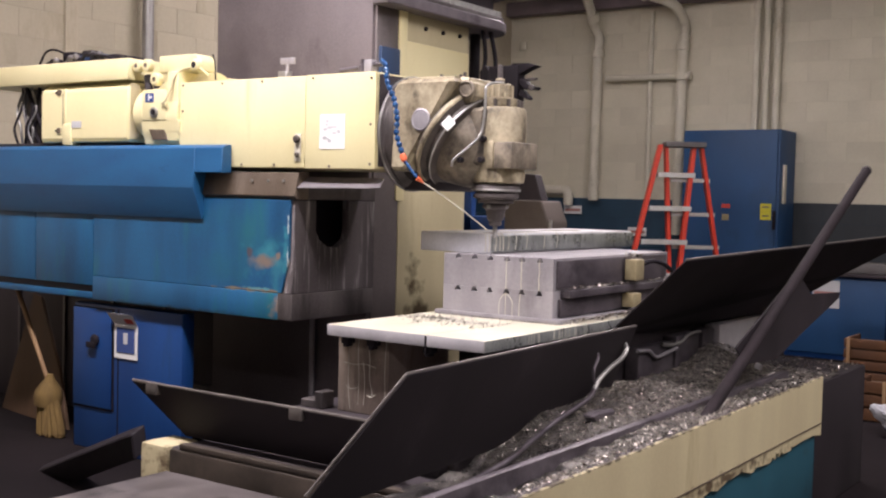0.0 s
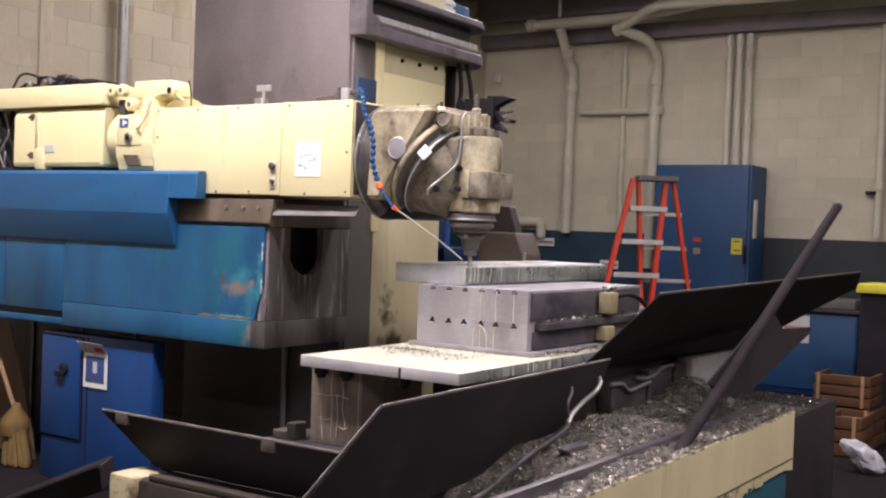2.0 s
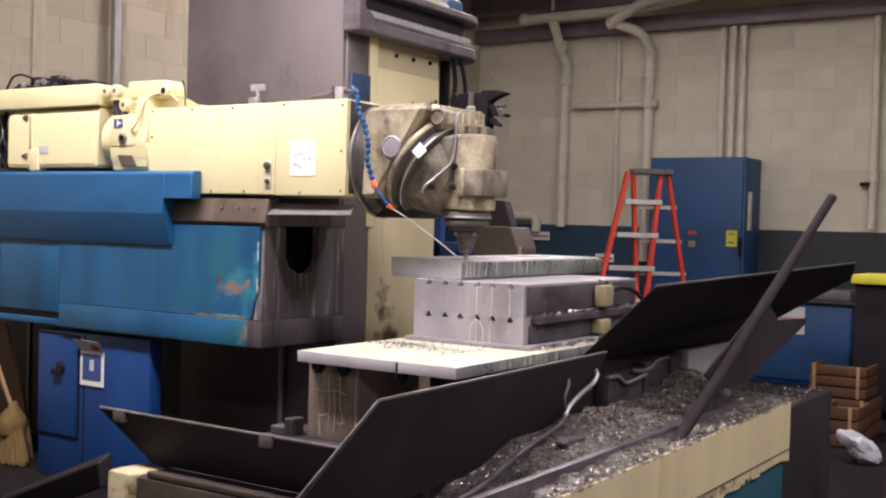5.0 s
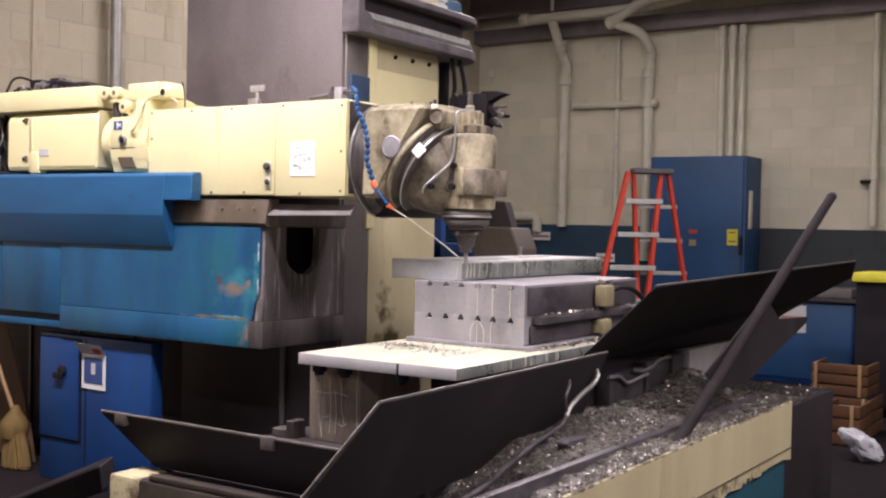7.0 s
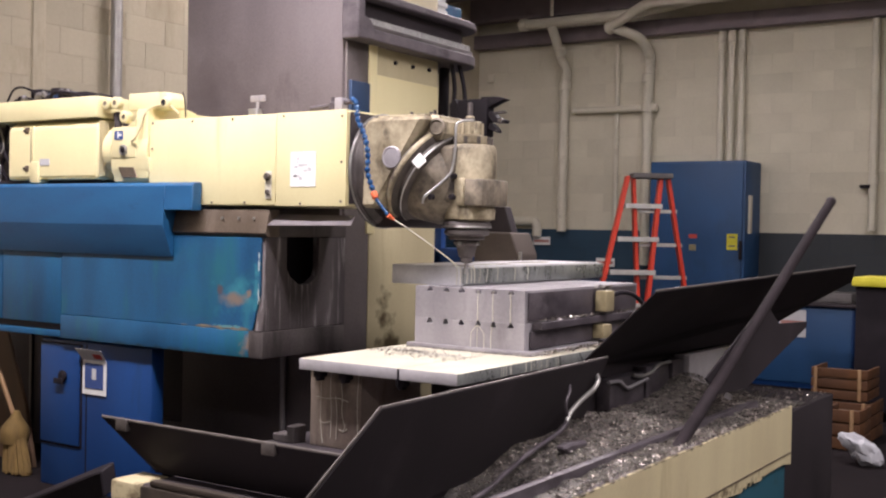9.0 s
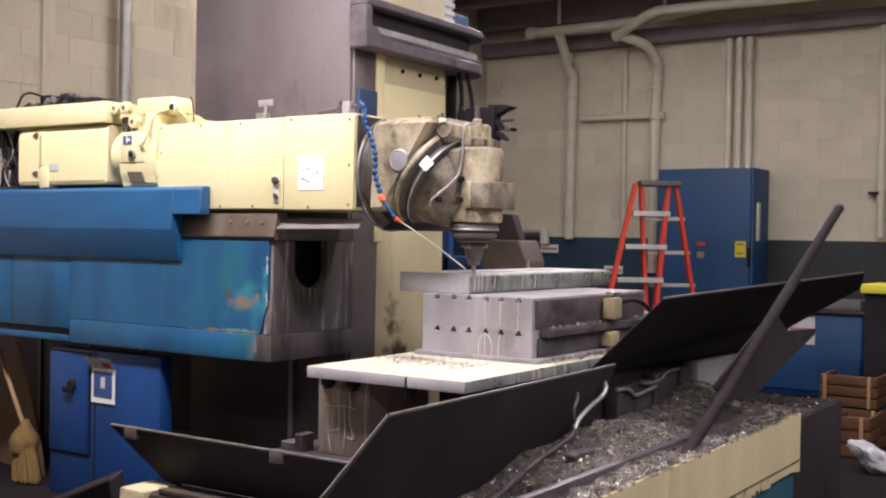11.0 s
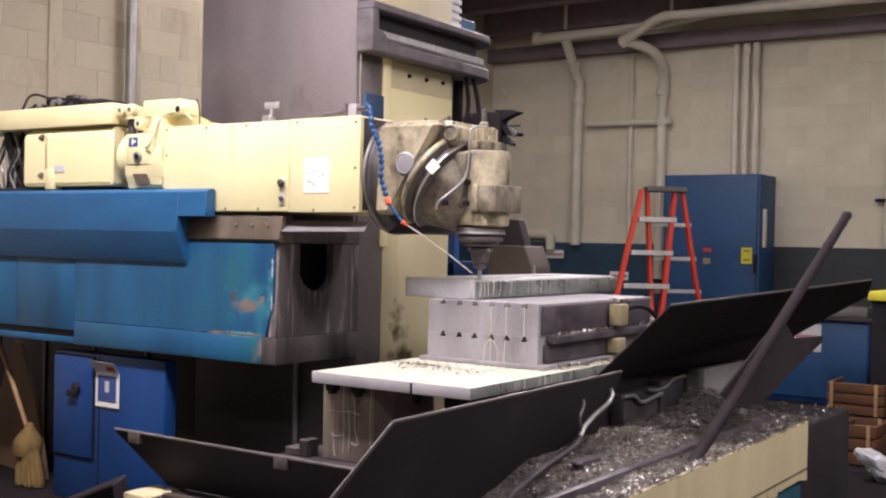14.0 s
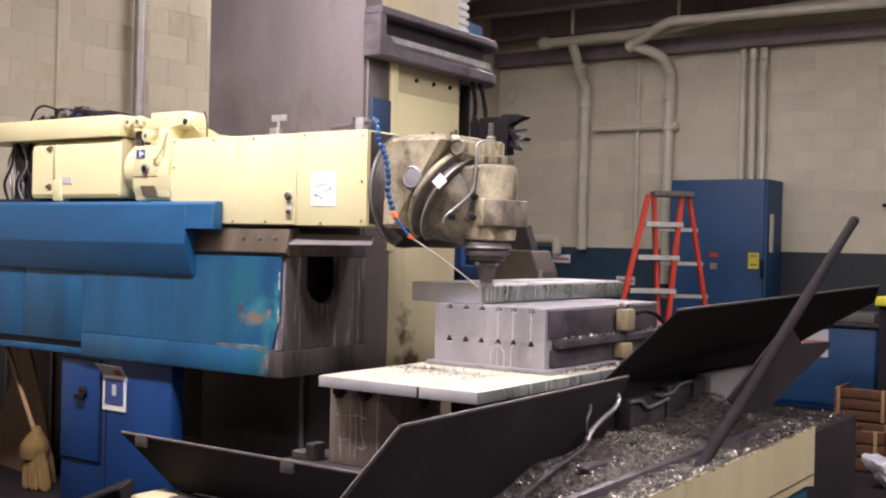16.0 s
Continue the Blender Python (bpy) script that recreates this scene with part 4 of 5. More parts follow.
part("eye_core", lathe([(0.016, 0), (0.014, 0.002)], (-3.94, 3.6155, 1.815), (0, -1, 0), 14), M_BLACK, gear)
for ex, ez in ((-4.335, 1.828), (-4.265, 1.827), (-4.202, 1.757)):
    part("lug", lathe([(0.030, 0), (0.030, 0.03), (0.022, 0.034)], (ex, RY + 0.02, ez), (0, -1, 0), 20), M_CREAM, gear)
    part("lug_core", lathe([(0.012, 0), (0.011, 0.002)], (ex, RY - 0.0135, ez), (0, -1, 0), 12), M_BROWN_STEEL, gear)
part("gap_pipe", tube([(-4.33, 3.68, 1.78), (-4.30, 3.66, 1.72), (-4.34, 3.68, 1.66), (-4.33, 3.7, 1.5)], 0.02, 10), M_DARK, gear)
part("gap_back", box(-4.374, -4.28, 3.75, 4.05, 1.45, 1.76, 0.004), M_DARK, gear)
part("conduit", tube([(-4.13, 3.595, 1.64), (-4.10, 3.585, 1.645), (-4.075, 3.60, 1.70), (-4.06, 3.61, 1.76), (-4.02, 3.63, 1.80), (-3.93, 3.64, 1.80), (-3.87, 3.65, 1.765)], 0.0055, 10), M_CREAM_OLD, gear)
part("thin_wire", tube([(-3.88, 3.70, 1.75), (-3.885, 3.70, 1.82), (-3.90, 3.70, 1.87)], 0.003, 8), M_BLACK, gear)

# cables on the motor
cable_rng = random.Random(3)
cab = part("cable_box", box(-4.95, -4.72, 3.72, 3.86, 1.867, 1.92, 0.01), M_NAVY, carriage, "dark valve block with cables on the motor")
for x0, x1 in ((-5.06, -4.98), (-4.90, -4.82), (-4.70, -4.62)):
    part("valve", box(x0, x1, 3.72, 3.80, 1.90 - 0.03 * (x0 > -4.8), 1.945 - 0.03 * (x0 > -4.8), 0.008), M_BLACK, cab)
for i in range(15):
    px, py = -5.2 + 0.042 * i + cable_rng.uniform(-0.02, 0.02), 3.66 + cable_rng.uniform(0, 0.12)
    rise = cable_rng.uniform(0.01, 0.05)
    part("cable", tube([(px, py, 1.867), (px + cable_rng.uniform(0.0, 0.06), py - 0.01, 1.87 + rise), (px + cable_rng.uniform(0.06, 0.12), py, 1.868 + 0.7 * rise), (px + cable_rng.uniform(0.12, 0.2), py + 0.02, 1.868)], cable_rng.choice((0.005, 0.007, 0.009)), 8, 5), M_BLACK, cab)
for i in range(5):
    px = -5.08 + 0.1 * i
    part("plug", lathe([(0.014, 0), (0.016, 0.01), (0.016, 0.045), (0.009, 0.055)], (px, 3.70, 1.88), (cable_rng.uniform(-1, 1), -0.3, cable_rng.uniform(0.1, 1)), 12), M_LADDER_CAP, cab)
part("cable", tube([(-5.24, 3.70, 1.868), (-5.20, 3.69, 1.90), (-5.16, 3.69, 1.945), (-5.09, 3.69, 1.955), (-5.0, 3.70, 1.93)], 0.006, 8), M_BLACK, cab)
for i in range(12):
    px, py = -5.36 + 0.022 * i, 3.64 + cable_rng.uniform(0, 0.10)
    sway = [cable_rng.uniform(-0.05, 0.05) for k in range(3)]
    part("cable", tube([(px, py, 1.443), (px + sway[0], py - 0.02, 1.54), (px + sway[1], py - 0.01, 1.64), (px + sway[2], py, 1.76)], cable_rng.choice((0.005, 0.007, 0.010)), 8, 5), cable_rng.choice((M_BLACK, M_BLACK, M_LADDER_CAP, M_GALV)), cab)
part("junction_box", box(-5.45, -5.10, 3.76, 3.98, 1.443, 1.76, 0.01), M_DARK, cab)

# flange and swivelling head
HY = 3.87
head = part("head_flange", lathe([(0.20, -0.001), (0.243, 0.0), (0.243, 0.02), (0.236, 0.026), (0.236, 0.036), (0.215, 0.06), (0.17, 0.066)], (-2.852, HY, 1.492), (1, 0, 0), 64), M_KNEE_END, carriage, "round steel swivel flange")
part("flange_rim", lathe([(0.2435, 0.004), (0.246, 0.006), (0.246, 0.014), (0.2435, 0.016)], (-2.852, HY, 1.492), (1, 0, 0), 64), M_STEEL, head, "bright flange rim")
part("flange_block", box(-2.852, -2.66, 3.80, 4.10, 1.252, 1.345, 0.012), M_DARK, head)
SX = -2.418
part("head_body", prism([(-2.81, 1.33), (-2.81, 1.655), (-2.78, 1.702), (-2.495, 1.702), (-2.735, 1.33)], "y", HY - 0.21, HY + 0.2, 0.016), M_CAST, head, "worn pale cast head body")
part("head_shoulder", prism([(-2.55, 1.60), (-2.55, 1.712), (-2.485, 1.712), (-2.465, 1.70), (-2.462, 1.62), (-2.49, 1.60)], "y", HY - 0.14, HY + 0.14, 0.016), M_CAST, head)
part("shoulder_boss", lathe([(0.036, 0), (0.036, 0.006), (0.029, 0.010), (0.024, 0.004), (0.01, 0.004)], (-2.480, HY - 0.141, 1.660), (0.1, -1, 0), 28), M_CAST_MID, head)
part("head_top", box(-2.76, -2.52, HY - 0.17, HY + 0.16, 1.7025, 1.713, 0.004), M_CAST, head)
part("round_cover", lathe([(0.046, 0), (0.046, 0.006), (0.040, 0.009), (0.038, 0.006), (0.02, 0.008)], (-2.652, HY - 0.2105, 1.537), (0, -1, 0), 36), M_IRON, head, "round steel inspection cover")
for ex, ey in ((-2.74, 0.05), (-2.66, 0.08), (-2.60, 0.02)):
    part("head_stud", lathe([(0.013, 0), (0.013, 0.018), (0.007, 0.02), (0.007, 0.036)], (ex, HY + ey, 1.713), (0, 0, 1), 16), M_KNEE_END, head)
part("head_pipe", tube([(-2.79, HY + 0.06, 1.722), (-2.70, HY + 0.07, 1.724), (-2.62, HY + 0.05, 1.722)], 0.006, 10), M_GALV, head)
DIAG = Vector((0.83, 0, -0.557)).normalized()
DC = Vector((-2.60, HY, 1.478))
swivel = part("swivel_ring", lathe([(0.18, -0.03), (0.226, -0.028), (0.232, 0.0), (0.22, 0.012), (0.205, 0.02), (0.205, 0.034), (0.214, 0.038), (0.214, 0.052), (0.19, 0.058), (0.15, 0.06)], DC, DIAG, 64), M_CAST_DARK, head, "dark diagonal swivel ring")
part("ring_lip", lathe([(0.2305, -0.020), (0.2355, -0.014), (0.2355, -0.002), (0.2305, 0.004)], DC, DIAG, 64), M_CAST, swivel, "pale worn lip")
part("ring_lip", lathe([(0.2125, 0.04), (0.2165, 0.043), (0.2165, 0.047), (0.2125, 0.05)], DC, DIAG, 64), M_STEEL, swivel)
part("ring_tag", sheet([(-2.548, HY - 0.222, 1.517), (-2.515, HY - 0.222, 1.487), (-2.482, HY - 0.212, 1.519), (-2.516, HY - 0.212, 1.553)], 0.006), M_PAPER, swivel, "small white tag plate")
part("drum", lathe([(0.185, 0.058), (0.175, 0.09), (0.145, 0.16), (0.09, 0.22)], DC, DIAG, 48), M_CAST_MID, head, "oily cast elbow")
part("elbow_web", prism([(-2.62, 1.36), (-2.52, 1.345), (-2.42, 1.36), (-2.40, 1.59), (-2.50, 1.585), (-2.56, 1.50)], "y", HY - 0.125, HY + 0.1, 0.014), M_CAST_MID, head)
spin = part("spindle_housing", lathe([(0.085, 1.285), (0.103, 1.292), (0.106, 1.325), (0.102, 1.345), (0.106, 1.40), (0.109, 1.44), (0.107, 1.572), (0.098, 1.592), (0.080, 1.596)], (SX + 0.012, HY, 0), (0, 0, 1), 48), M_CAST, head, "worn pale spindle housing")
part("housing_cap", lathe([(0.072, 1.597), (0.075, 1.602), (0.075, 1.63), (0.050, 1.636), (0.050, 1.685), (0.046, 1.69), (0.018, 1.692), (0.018, 1.712), (0.012, 1.715)], (SX + 0.005, HY, 0), (0, 0, 1), 24), M_CAST, spin, "ribbed steel cap")
for a in range(0, 360, 30):
    part("cap_rib", rod((SX + 0.005 + 0.051 * math.cos(radians(a)), HY + 0.051 * math.sin(radians(a)), 1.637), (SX + 0.005 + 0.051 * math.cos(radians(a)), HY + 0.051 * math.sin(radians(a)), 1.684), 0.006, 8), M_CAST, spin)
part("loop_pipe", tube([(-2.36, HY - 0.06, 1.69), (-2.385, 3.76, 1.682), (-2.398, 3.742, 1.66), (-2.397, 3.738, 1.582), (-2.405, 3.735, 1.503), (-2.419, 3.724, 1.462), (-2.468, 3.700, 1.412), (-2.505, 3.684, 1.377), (-2.514, 3.684, 1.350)], 0.0052, 10), M_STEEL, spin, "thin bright lubrication pipe")
part("cap_post", lathe([(0.020, 1.69), (0.020, 1.705), (0.011, 1.708), (0.011, 1.765), (0.007, 1.77)], (SX + 0.005, HY, 0), (0, 0, 1), 14), M_KNEE_END, spin, "dark draw-bar post")
for a in range(0, 360, 36):
    part("collar_bolt", lathe([(0.008, 1.5965), (0.008, 1.622), (0.005, 1.625)], (SX + 0.010 + 0.086 * math.cos(radians(a)), HY + 0.086 * math.sin(radians(a)), 0), (0, 0, 1), 8), M_CAST_DARK, spin)
part("side_block", box(SX + 0.045, SX + 0.135, HY - 0.105, HY + 0.10, 1.345, 1.452, 0.008), M_CAST_MID, spin, "grey square block on the housing")
part("side_rib", box(SX + 0.018, SX + 0.05, HY - 0.112, HY - 0.04, 1.345, 1.455, 0.006), M_CAST, spin)
for hx, hy, hz in ((-2.412, 3.742, 1.463), (-2.400, 3.715, 1.3775), (-2.486, 3.694, 1.377)):
    part("bore", lathe([(0.012, -0.02), (0.012, 0), (0.010, 0.002)], (hx, hy, hz), (0, -1, 0), 14), M_BLACK, spin)
part("nose", lathe([(0.070, 1.206), (0.074, 1.21), (0.074, 1.222), (0.088, 1.226), (0.093, 1.232), (0.093, 1.245), (0.083, 1.25), (0.099, 1.254), (0.099, 1.272), (0.092, 1.2845)], (SX, HY, 0), (0, 0, 1), 48), M_KNEE_END, head, "oily ringed spindle nose")
part("nose_ring", lathe([(0.1, 1.256), (0.1015, 1.258), (0.1015, 1.262), (0.1, 1.264)], (SX, HY, 0), (0, 0, 1), 48), M_STEEL, head, "bright ring of the nose")

# milling tool, which spins
tool = part("tool_holder", lathe([(0.046, 1.2055), (0.054, 1.20), (0.054, 1.188), (0.042, 1.18), (0.036, 1.155), (0.034, 1.14), (0.026, 1.134), (0.0265, 1.118), (0.018, 1.112)], (SX, HY, 0), (0, 0, 1), 24), M_KNEE_END, head, "dark steel tool holder", at=(SX, HY, 1.16))
part("cutter", lathe([(0.009, 1.1125), (0.009, 1.09), (0.007, 1.083), (0.009, 1.076), (0.009, 1.070), (0.007, 1.066)], (SX, HY, 0), (0, 0, 1), 10), M_STEEL, tool, "bright end mill")
for a in range(0, 360, 90):
    part("drive_lug", box(SX + 0.05 * math.cos(radians(a)) - 0.008, SX + 0.05 * math.cos(radians(a)) + 0.008, HY + 0.05 * math.sin(radians(a)) - 0.008, HY + 0.05 * math.sin(radians(a)) + 0.008, 1.186, 1.2, 0.002), M_STEEL, tool)

# segmented coolant hose and jet
hose_run = curve_points([(-2.865, 3.68, 1.776), (-2.82, 3.615, 1.774), (-2.785, 3.592, 1.75), (-2.77, 3.582, 1.69), (-2.733, 3.58, 1.619), (-2.715, 3.58, 1.544), (-2.714, 3.58, 1.475), (-2.692, 3.585, 1.405), (-2.682, 3.585, 1.385)], 16)
seg_len, travelled, last = 0.0265, 0.0, hose_run[0]
stations = [(last, (hose_run[1] - hose_run[0]).normalized())]
for p, q in zip(hose_run, hose_run[1:]):
    travelled += (q - p).length
    if travelled >= seg_len:
        travelled -= seg_len
        stations.append((q, (q - p).normalized()))
for p, d in stations[:-1]:
    part("hose_segment", lathe([(0.007, -0.001), (0.0112, 0.003), (0.0122, 0.010), (0.0105, 0.016), (0.0062, 0.021), (0.006, 0.027)], p, d, 12), M_HOSE_BLUE, carriage)
p, d = stations[-1]
part("hose_joint", lathe([(0.010, 0), (0.0135, 0.004), (0.0135, 0.026), (0.010, 0.032)], p, d, 16), M_HOSE_RED, carriage, "orange-red hose joint")
NOZ = Vector((-2.615, 3.59, 1.30))
start = p + d * 0.032
for k in range(5):
    a, b = start.lerp(NOZ, k / 5), start.lerp(NOZ, (k + 1) / 5)
    part("hose_segment", lathe([(0.0055, 0), (0.0078, 0.003), (0.0078, 0.008), (0.005, 0.012), (0.0045, (b - a).length)], a, b - a, 12), M_HOSE_BLUE, carriage)
CUT = Vector((SX - 0.012, HY - 0.006, WPZ + 0.004))
part("nozzle", rod(NOZ, NOZ + (CUT - NOZ).normalized() * 0.03, 0.011, 14, None, 0.005), M_HOSE_RED, carriage, "orange-red nozzle")
jet_a = NOZ + (CUT - NOZ).normalized() * 0.03
jet_pts = [jet_a.lerp(CUT, t) + Vector((0, 0, 0.03 * t * (1 - t))) for t in (0, 0.25, 0.5, 0.75, 0.93)]
part("coolant_jet", tube(jet_pts, 0.0027, 8), M_WATER, carriage, "thin pale jet of coolant")

# ---- cabinets, ladder and goods along the walls ----
ecab = thing("electrical_cabinet", (-3.9, 10.7, F0), "tall navy blue electrical cabinet with yellow warning label", "electrical cabinet")
part("cabinet_body", box(-4.40, -3.42, 10.52, 10.985, F0, 1.955, 0.012), M_CAB, ecab)
part("cabinet_door", box(-4.38, -3.44, 10.49, 10.519, -0.02, 1.935, 0.008), M_CAB, ecab)
lbl = part("warning_label", box(-3.585, -3.48, 10.486, 10.4895, 1.09, 1.245, 0), M_YELLOW, ecab, "yellow warning label")
part("label_bar", box(-3.565, -3.50, 10.484, 10.4858, 1.205, 1.22, 0), M_LADDER_CAP, lbl)
part("label_bar", box(-3.565, -3.50, 10.484, 10.4858, 1.12, 1.135, 0), M_LADDER_CAP, lbl)
part("small_plate", box(-3.97, -3.885, 10.486, 10.4895, 1.195, 1.235, 0), M_RED, ecab)
part("small_plate", box(-3.965, -3.895, 10.486, 10.4895, 1.075, 1.135, 0), M_BRASS, ecab)
part("handle", box(-3.455, -3.43, 10.45, 10.489, 1.0, 1.18, 0.005), M_BLACK, ecab)
part("hinge_side", box(-3.42, -3.395, 10.60, 10.66, 1.25, 1.62, 0.004), M_PIPE, ecab, "worn pale switch arm")

ladder = thing("step_ladder", (-3.98, 9.6, F0), "orange-red fibreglass step ladder with aluminium treads", "step ladder")
FRONT_T = [Vector((-4.15, 9.49, 1.75)), Vector((-3.905, 9.675, 1.75))]
FRONT_B = [Vector((-4.45, 9.19, F0)), Vector((-4.02, 9.545, F0))]
BACK_T = [Vector((-4.12, 9.53, 1.74)), Vector((-3.86, 9.725, 1.74))]
BACK_B = [Vector((-4.045, 9.62, F0)), Vector((-3.62, 9.975, F0))]
for i in range(2):
    for a, b, nm in ((FRONT_T[i], FRONT_B[i], "front_rail"), (BACK_T[i], BACK_B[i], "back_rail")):
        side = (FRONT_T[1] - FRONT_T[0]).normalized() * (0.019 if nm == "front_rail" else 0.016)
        dep = side.cross(a - b).normalized() * 0.042
        part(nm, sheet([a - side - dep, b - side - dep, b - side + dep, a - side + dep], -2 * side.length, 0.003), M_ORANGE, ladder)
        part("foot", box(b.x - 0.04, b.x + 0.04, b.y - 0.04, b.y + 0.04, F0, F0 + 0.05, 0.006), M_BLACK, ladder)


def tread(z, ta, tb, deep, thick, lean):
    f = (1.75 - z) / (1.75 - F0)
    a, b = ta[0].lerp(tb[0], f), ta[1].lerp(tb[1], f)
    n = Vector((b.y - a.y, a.x - b.x, 0)).normalized() * deep
    c = [a - n * 0.5, b - n * 0.5, b + n * 0.5, a + n * 0.5]
    return sheet([Vector((v.x, v.y, z)) for v in c], thick, 0.002)


for z in (1.46, 1.155, 0.85, 0.545, 0.24):
    part("tread", tread(z, FRONT_T, FRONT_B, 0.085, 0.045, 0), M_TREAD, ladder)
for z in (1.42, 1.11, 0.81, 0.50, 0.20):
    part("back_brace", tread(z, BACK_T, BACK_B, 0.025, 0.035, 0), M_TREAD, ladder)
cap_c = (FRONT_T[0] + FRONT_T[1] + BACK_T[0] + BACK_T[1]) / 4
cu = (FRONT_T[1] - FRONT_T[0]).normalized()
cn = Vector((-cu.y, cu.x, 0))
part("top_cap", sheet([Vector((*(cap_c + cu * sx * 0.185 + cn * sy * 0.09).to_2d(), 1.785)) for sx, sy in ((-1, -1), (1, -1), (1, 1), (-1, 1))], 0.05, 0.008), M_LADDER_CAP, ladder, "grey plastic top cap")

low_cab = thing("tool_cabinet", (-2.7, 10.2, F0), "low dark blue tool cabinet with papers on its front", "tool cabinet")
part("cabinet_body", box(-3.16, -2.28, 10.02, 10.45, F0, 0.62, 0.01), M_BLUE_BRIGHT, low_cab)
part("cabinet_front", box(-3.15, -2.29, 10.0, 10.0195, F0 + 0.05, 0.60, 0.005), M_CAB, low_cab)
part("front_paper", box(-2.914, -2.68, 9.993, 9.9995, 0.337, 0.58, 0), M_PRINT, low_cab, "grey papers with a faded red band")
part("paper_band", box(-2.90, -2.69, 9.990, 9.9925, 0.445, 0.482, 0), M_RED_FADED, low_cab)
part("cabinet_top", box(-3.19, -2.25, 9.96, 10.47, 0.6205, 0.65, 0.006), M_DARK, low_cab)
solo("storage_bin", box(-2.9, -2.32, 10.1, 10.4, 0.6505, 0.74, 0.01), M_LADDER_CAP, "grey metal tray on the cabinet", "tray", at=(-2.6, 10.25, 0.65))
bench = thing("work_bench", (-1.6, 9.0, F0), "dark work bench with yellow edge", "bench")
part("bench_top", box(-1.955, -0.4, 8.5, 9.05, 0.872, 0.940, 0.008), M_YELLOW, bench, "yellow painted top")
part("bench_body", box(-1.935, -0.45, 8.55, 9.03, -0.05, 0.8715, 0.008), M_BLACK, bench)
for bx in (-1.92, -0.55):
    part("bench_leg", box(bx, bx + 0.08, 8.56, 8.64, F0, -0.0505, 0.004), M_DARK, bench)


def crate(x0, x1, y0, y1, z0, z1, material, label):
    c = thing("wooden_crate", ((x0 + x1) / 2, (y0 + y1) / 2, z0), label, "crate", "wooden crates")
    n = 3
    h = (z1 - z0) / n
    for i in range(n):
        part("slat", box(x0, x1, y0, y0 + 0.015, z0 + i * h + 0.006, z0 + (i + 1) * h - 0.006, 0.002), material, c)
        part("slat", box(x1 - 0.015, x1, y0 + 0.016, y1, z0 + i * h + 0.006, z0 + (i + 1) * h - 0.006, 0.002), material, c)
        part("slat", box(x0, x0 + 0.015, y0 + 0.016, y1, z0 + i * h + 0.006, z0 + (i + 1) * h - 0.006, 0.002), material, c)
    for px in (x0 + 0.02, x1 - 0.06):
        part("post", box(px, px + 0.022, y0 - 0.012, y0 - 0.0005, z0, z1, 0.002), M_WOOD, c)
    part("bottom", box(x0 + 0.016, x1 - 0.016, y0 + 0.016, y1, z0 + 0.002, z0 + 0.02, 0), material, c)
    part("filling", box(x0 + 0.02, x1 - 0.02, y0 + 0.055, y1 - 0.02, z0 + 0.021, z1 - 0.04, 0.01), M_WOOD_DARK, c)
    return c


crate(-1.98, -1.61, 7.63, 8.0, F0, 0.14, M_CARD, "reddish-brown wooden crate on the floor")
crate(-2.01, -1.645, 7.66, 8.03, 0.141, 0.355, M_CARD, "reddish-brown wooden crate stacked on another")
crate(-1.82, -1.60, 7.27, 7.58, F0, 0.14, M_CARD, "reddish-brown wooden crate with pale posts beside stacked crates")
bag_bm = bmesh.new()
bmesh.ops.create_icosphere(bag_bm, subdivisions=4, radius=1)
for v in bag_bm.verts:
    k = 0.92 + 0.45 * noise.noise(v.co * 1.3 + Vector((3, 1, 2))) + 0.22 * abs(noise.noise(v.co * 3.1)) + 0.06 * noise.noise(v.co * 9)
    bx, bz = v.co.x * 0.105 * k, v.co.z * 0.085 * k
    v.co = Vector((-1.50 + bx, 6.90 + v.co.y * 0.11 * k, max(F0, F0 + 0.085 + bz - 0.35 * bx)))
solo("plastic_bag", bag_bm, M_BAG, "crumpled pale plastic bag on the floor", "bag", at=(-1.50, 6.90, F0))

# blue control cabinet under the knee
pc = thing("control_cabinet", (-4.45, 3.8, F0), "bright blue control cabinet with a paper notice on its door", "control cabinet")
part("cabinet_body", box(-4.86, -4.04, 3.662, 3.74, F0, 0.632, 0.008), M_BLUE_BRIGHT, pc)
door = part("cabinet_door", box(-4.85, -4.552, 3.650, 3.6595, 0.105, 0.61, 0.004), M_BLUE_BRIGHT, pc)
part("door_gap", box(-4.856, -4.538, 3.6600, 3.6618, 0.092, 0.616, 0), M_BLACK, pc, "dark gap round the door")
part("frame_groove", box(-4.512, -4.503, 3.6605, 3.6618, F0 + 0.02, 0.62, 0), M_BLACK, pc, "dark groove of the frame")
part("door_lock", lathe([(0.03, 0), (0.03, 0.01), (0.018, 0.018)], (-4.67, 3.648, 0.45), (0, -1, 0), 18), M_BLACK, door)
part("lock_lever", box(-4.72, -4.65, 3.625, 3.635, 0.41, 0.44, 0.004, box(-4.68, -4.66, 3.6345, 3.6475, 0.42, 0.46, 0.002)), M_BLACK, door)
note = part("paper_notice", box(-4.53, -4.355, 3.655, 3.6575, 0.375, 0.545, 0), M_PAPER, pc, "white paper with a blue picture")
part("folded_top", sheet([(-4.53, 3.6545, 0.546), (-4.355, 3.6545, 0.546), (-4.35, 3.615, 0.60), (-4.545, 3.615, 0.605)], 0.001, 0), M_PRINT, note, "curling paper top")
part("notice_picture", box(-4.51, -4.375, 3.652, 3.6545, 0.405, 0.53, 0), M_PRINT_BLUE, note)
part("notice_picture", box(-4.455, -4.425, 3.650, 3.6515, 0.45, 0.505, 0), M_PRINT, note)
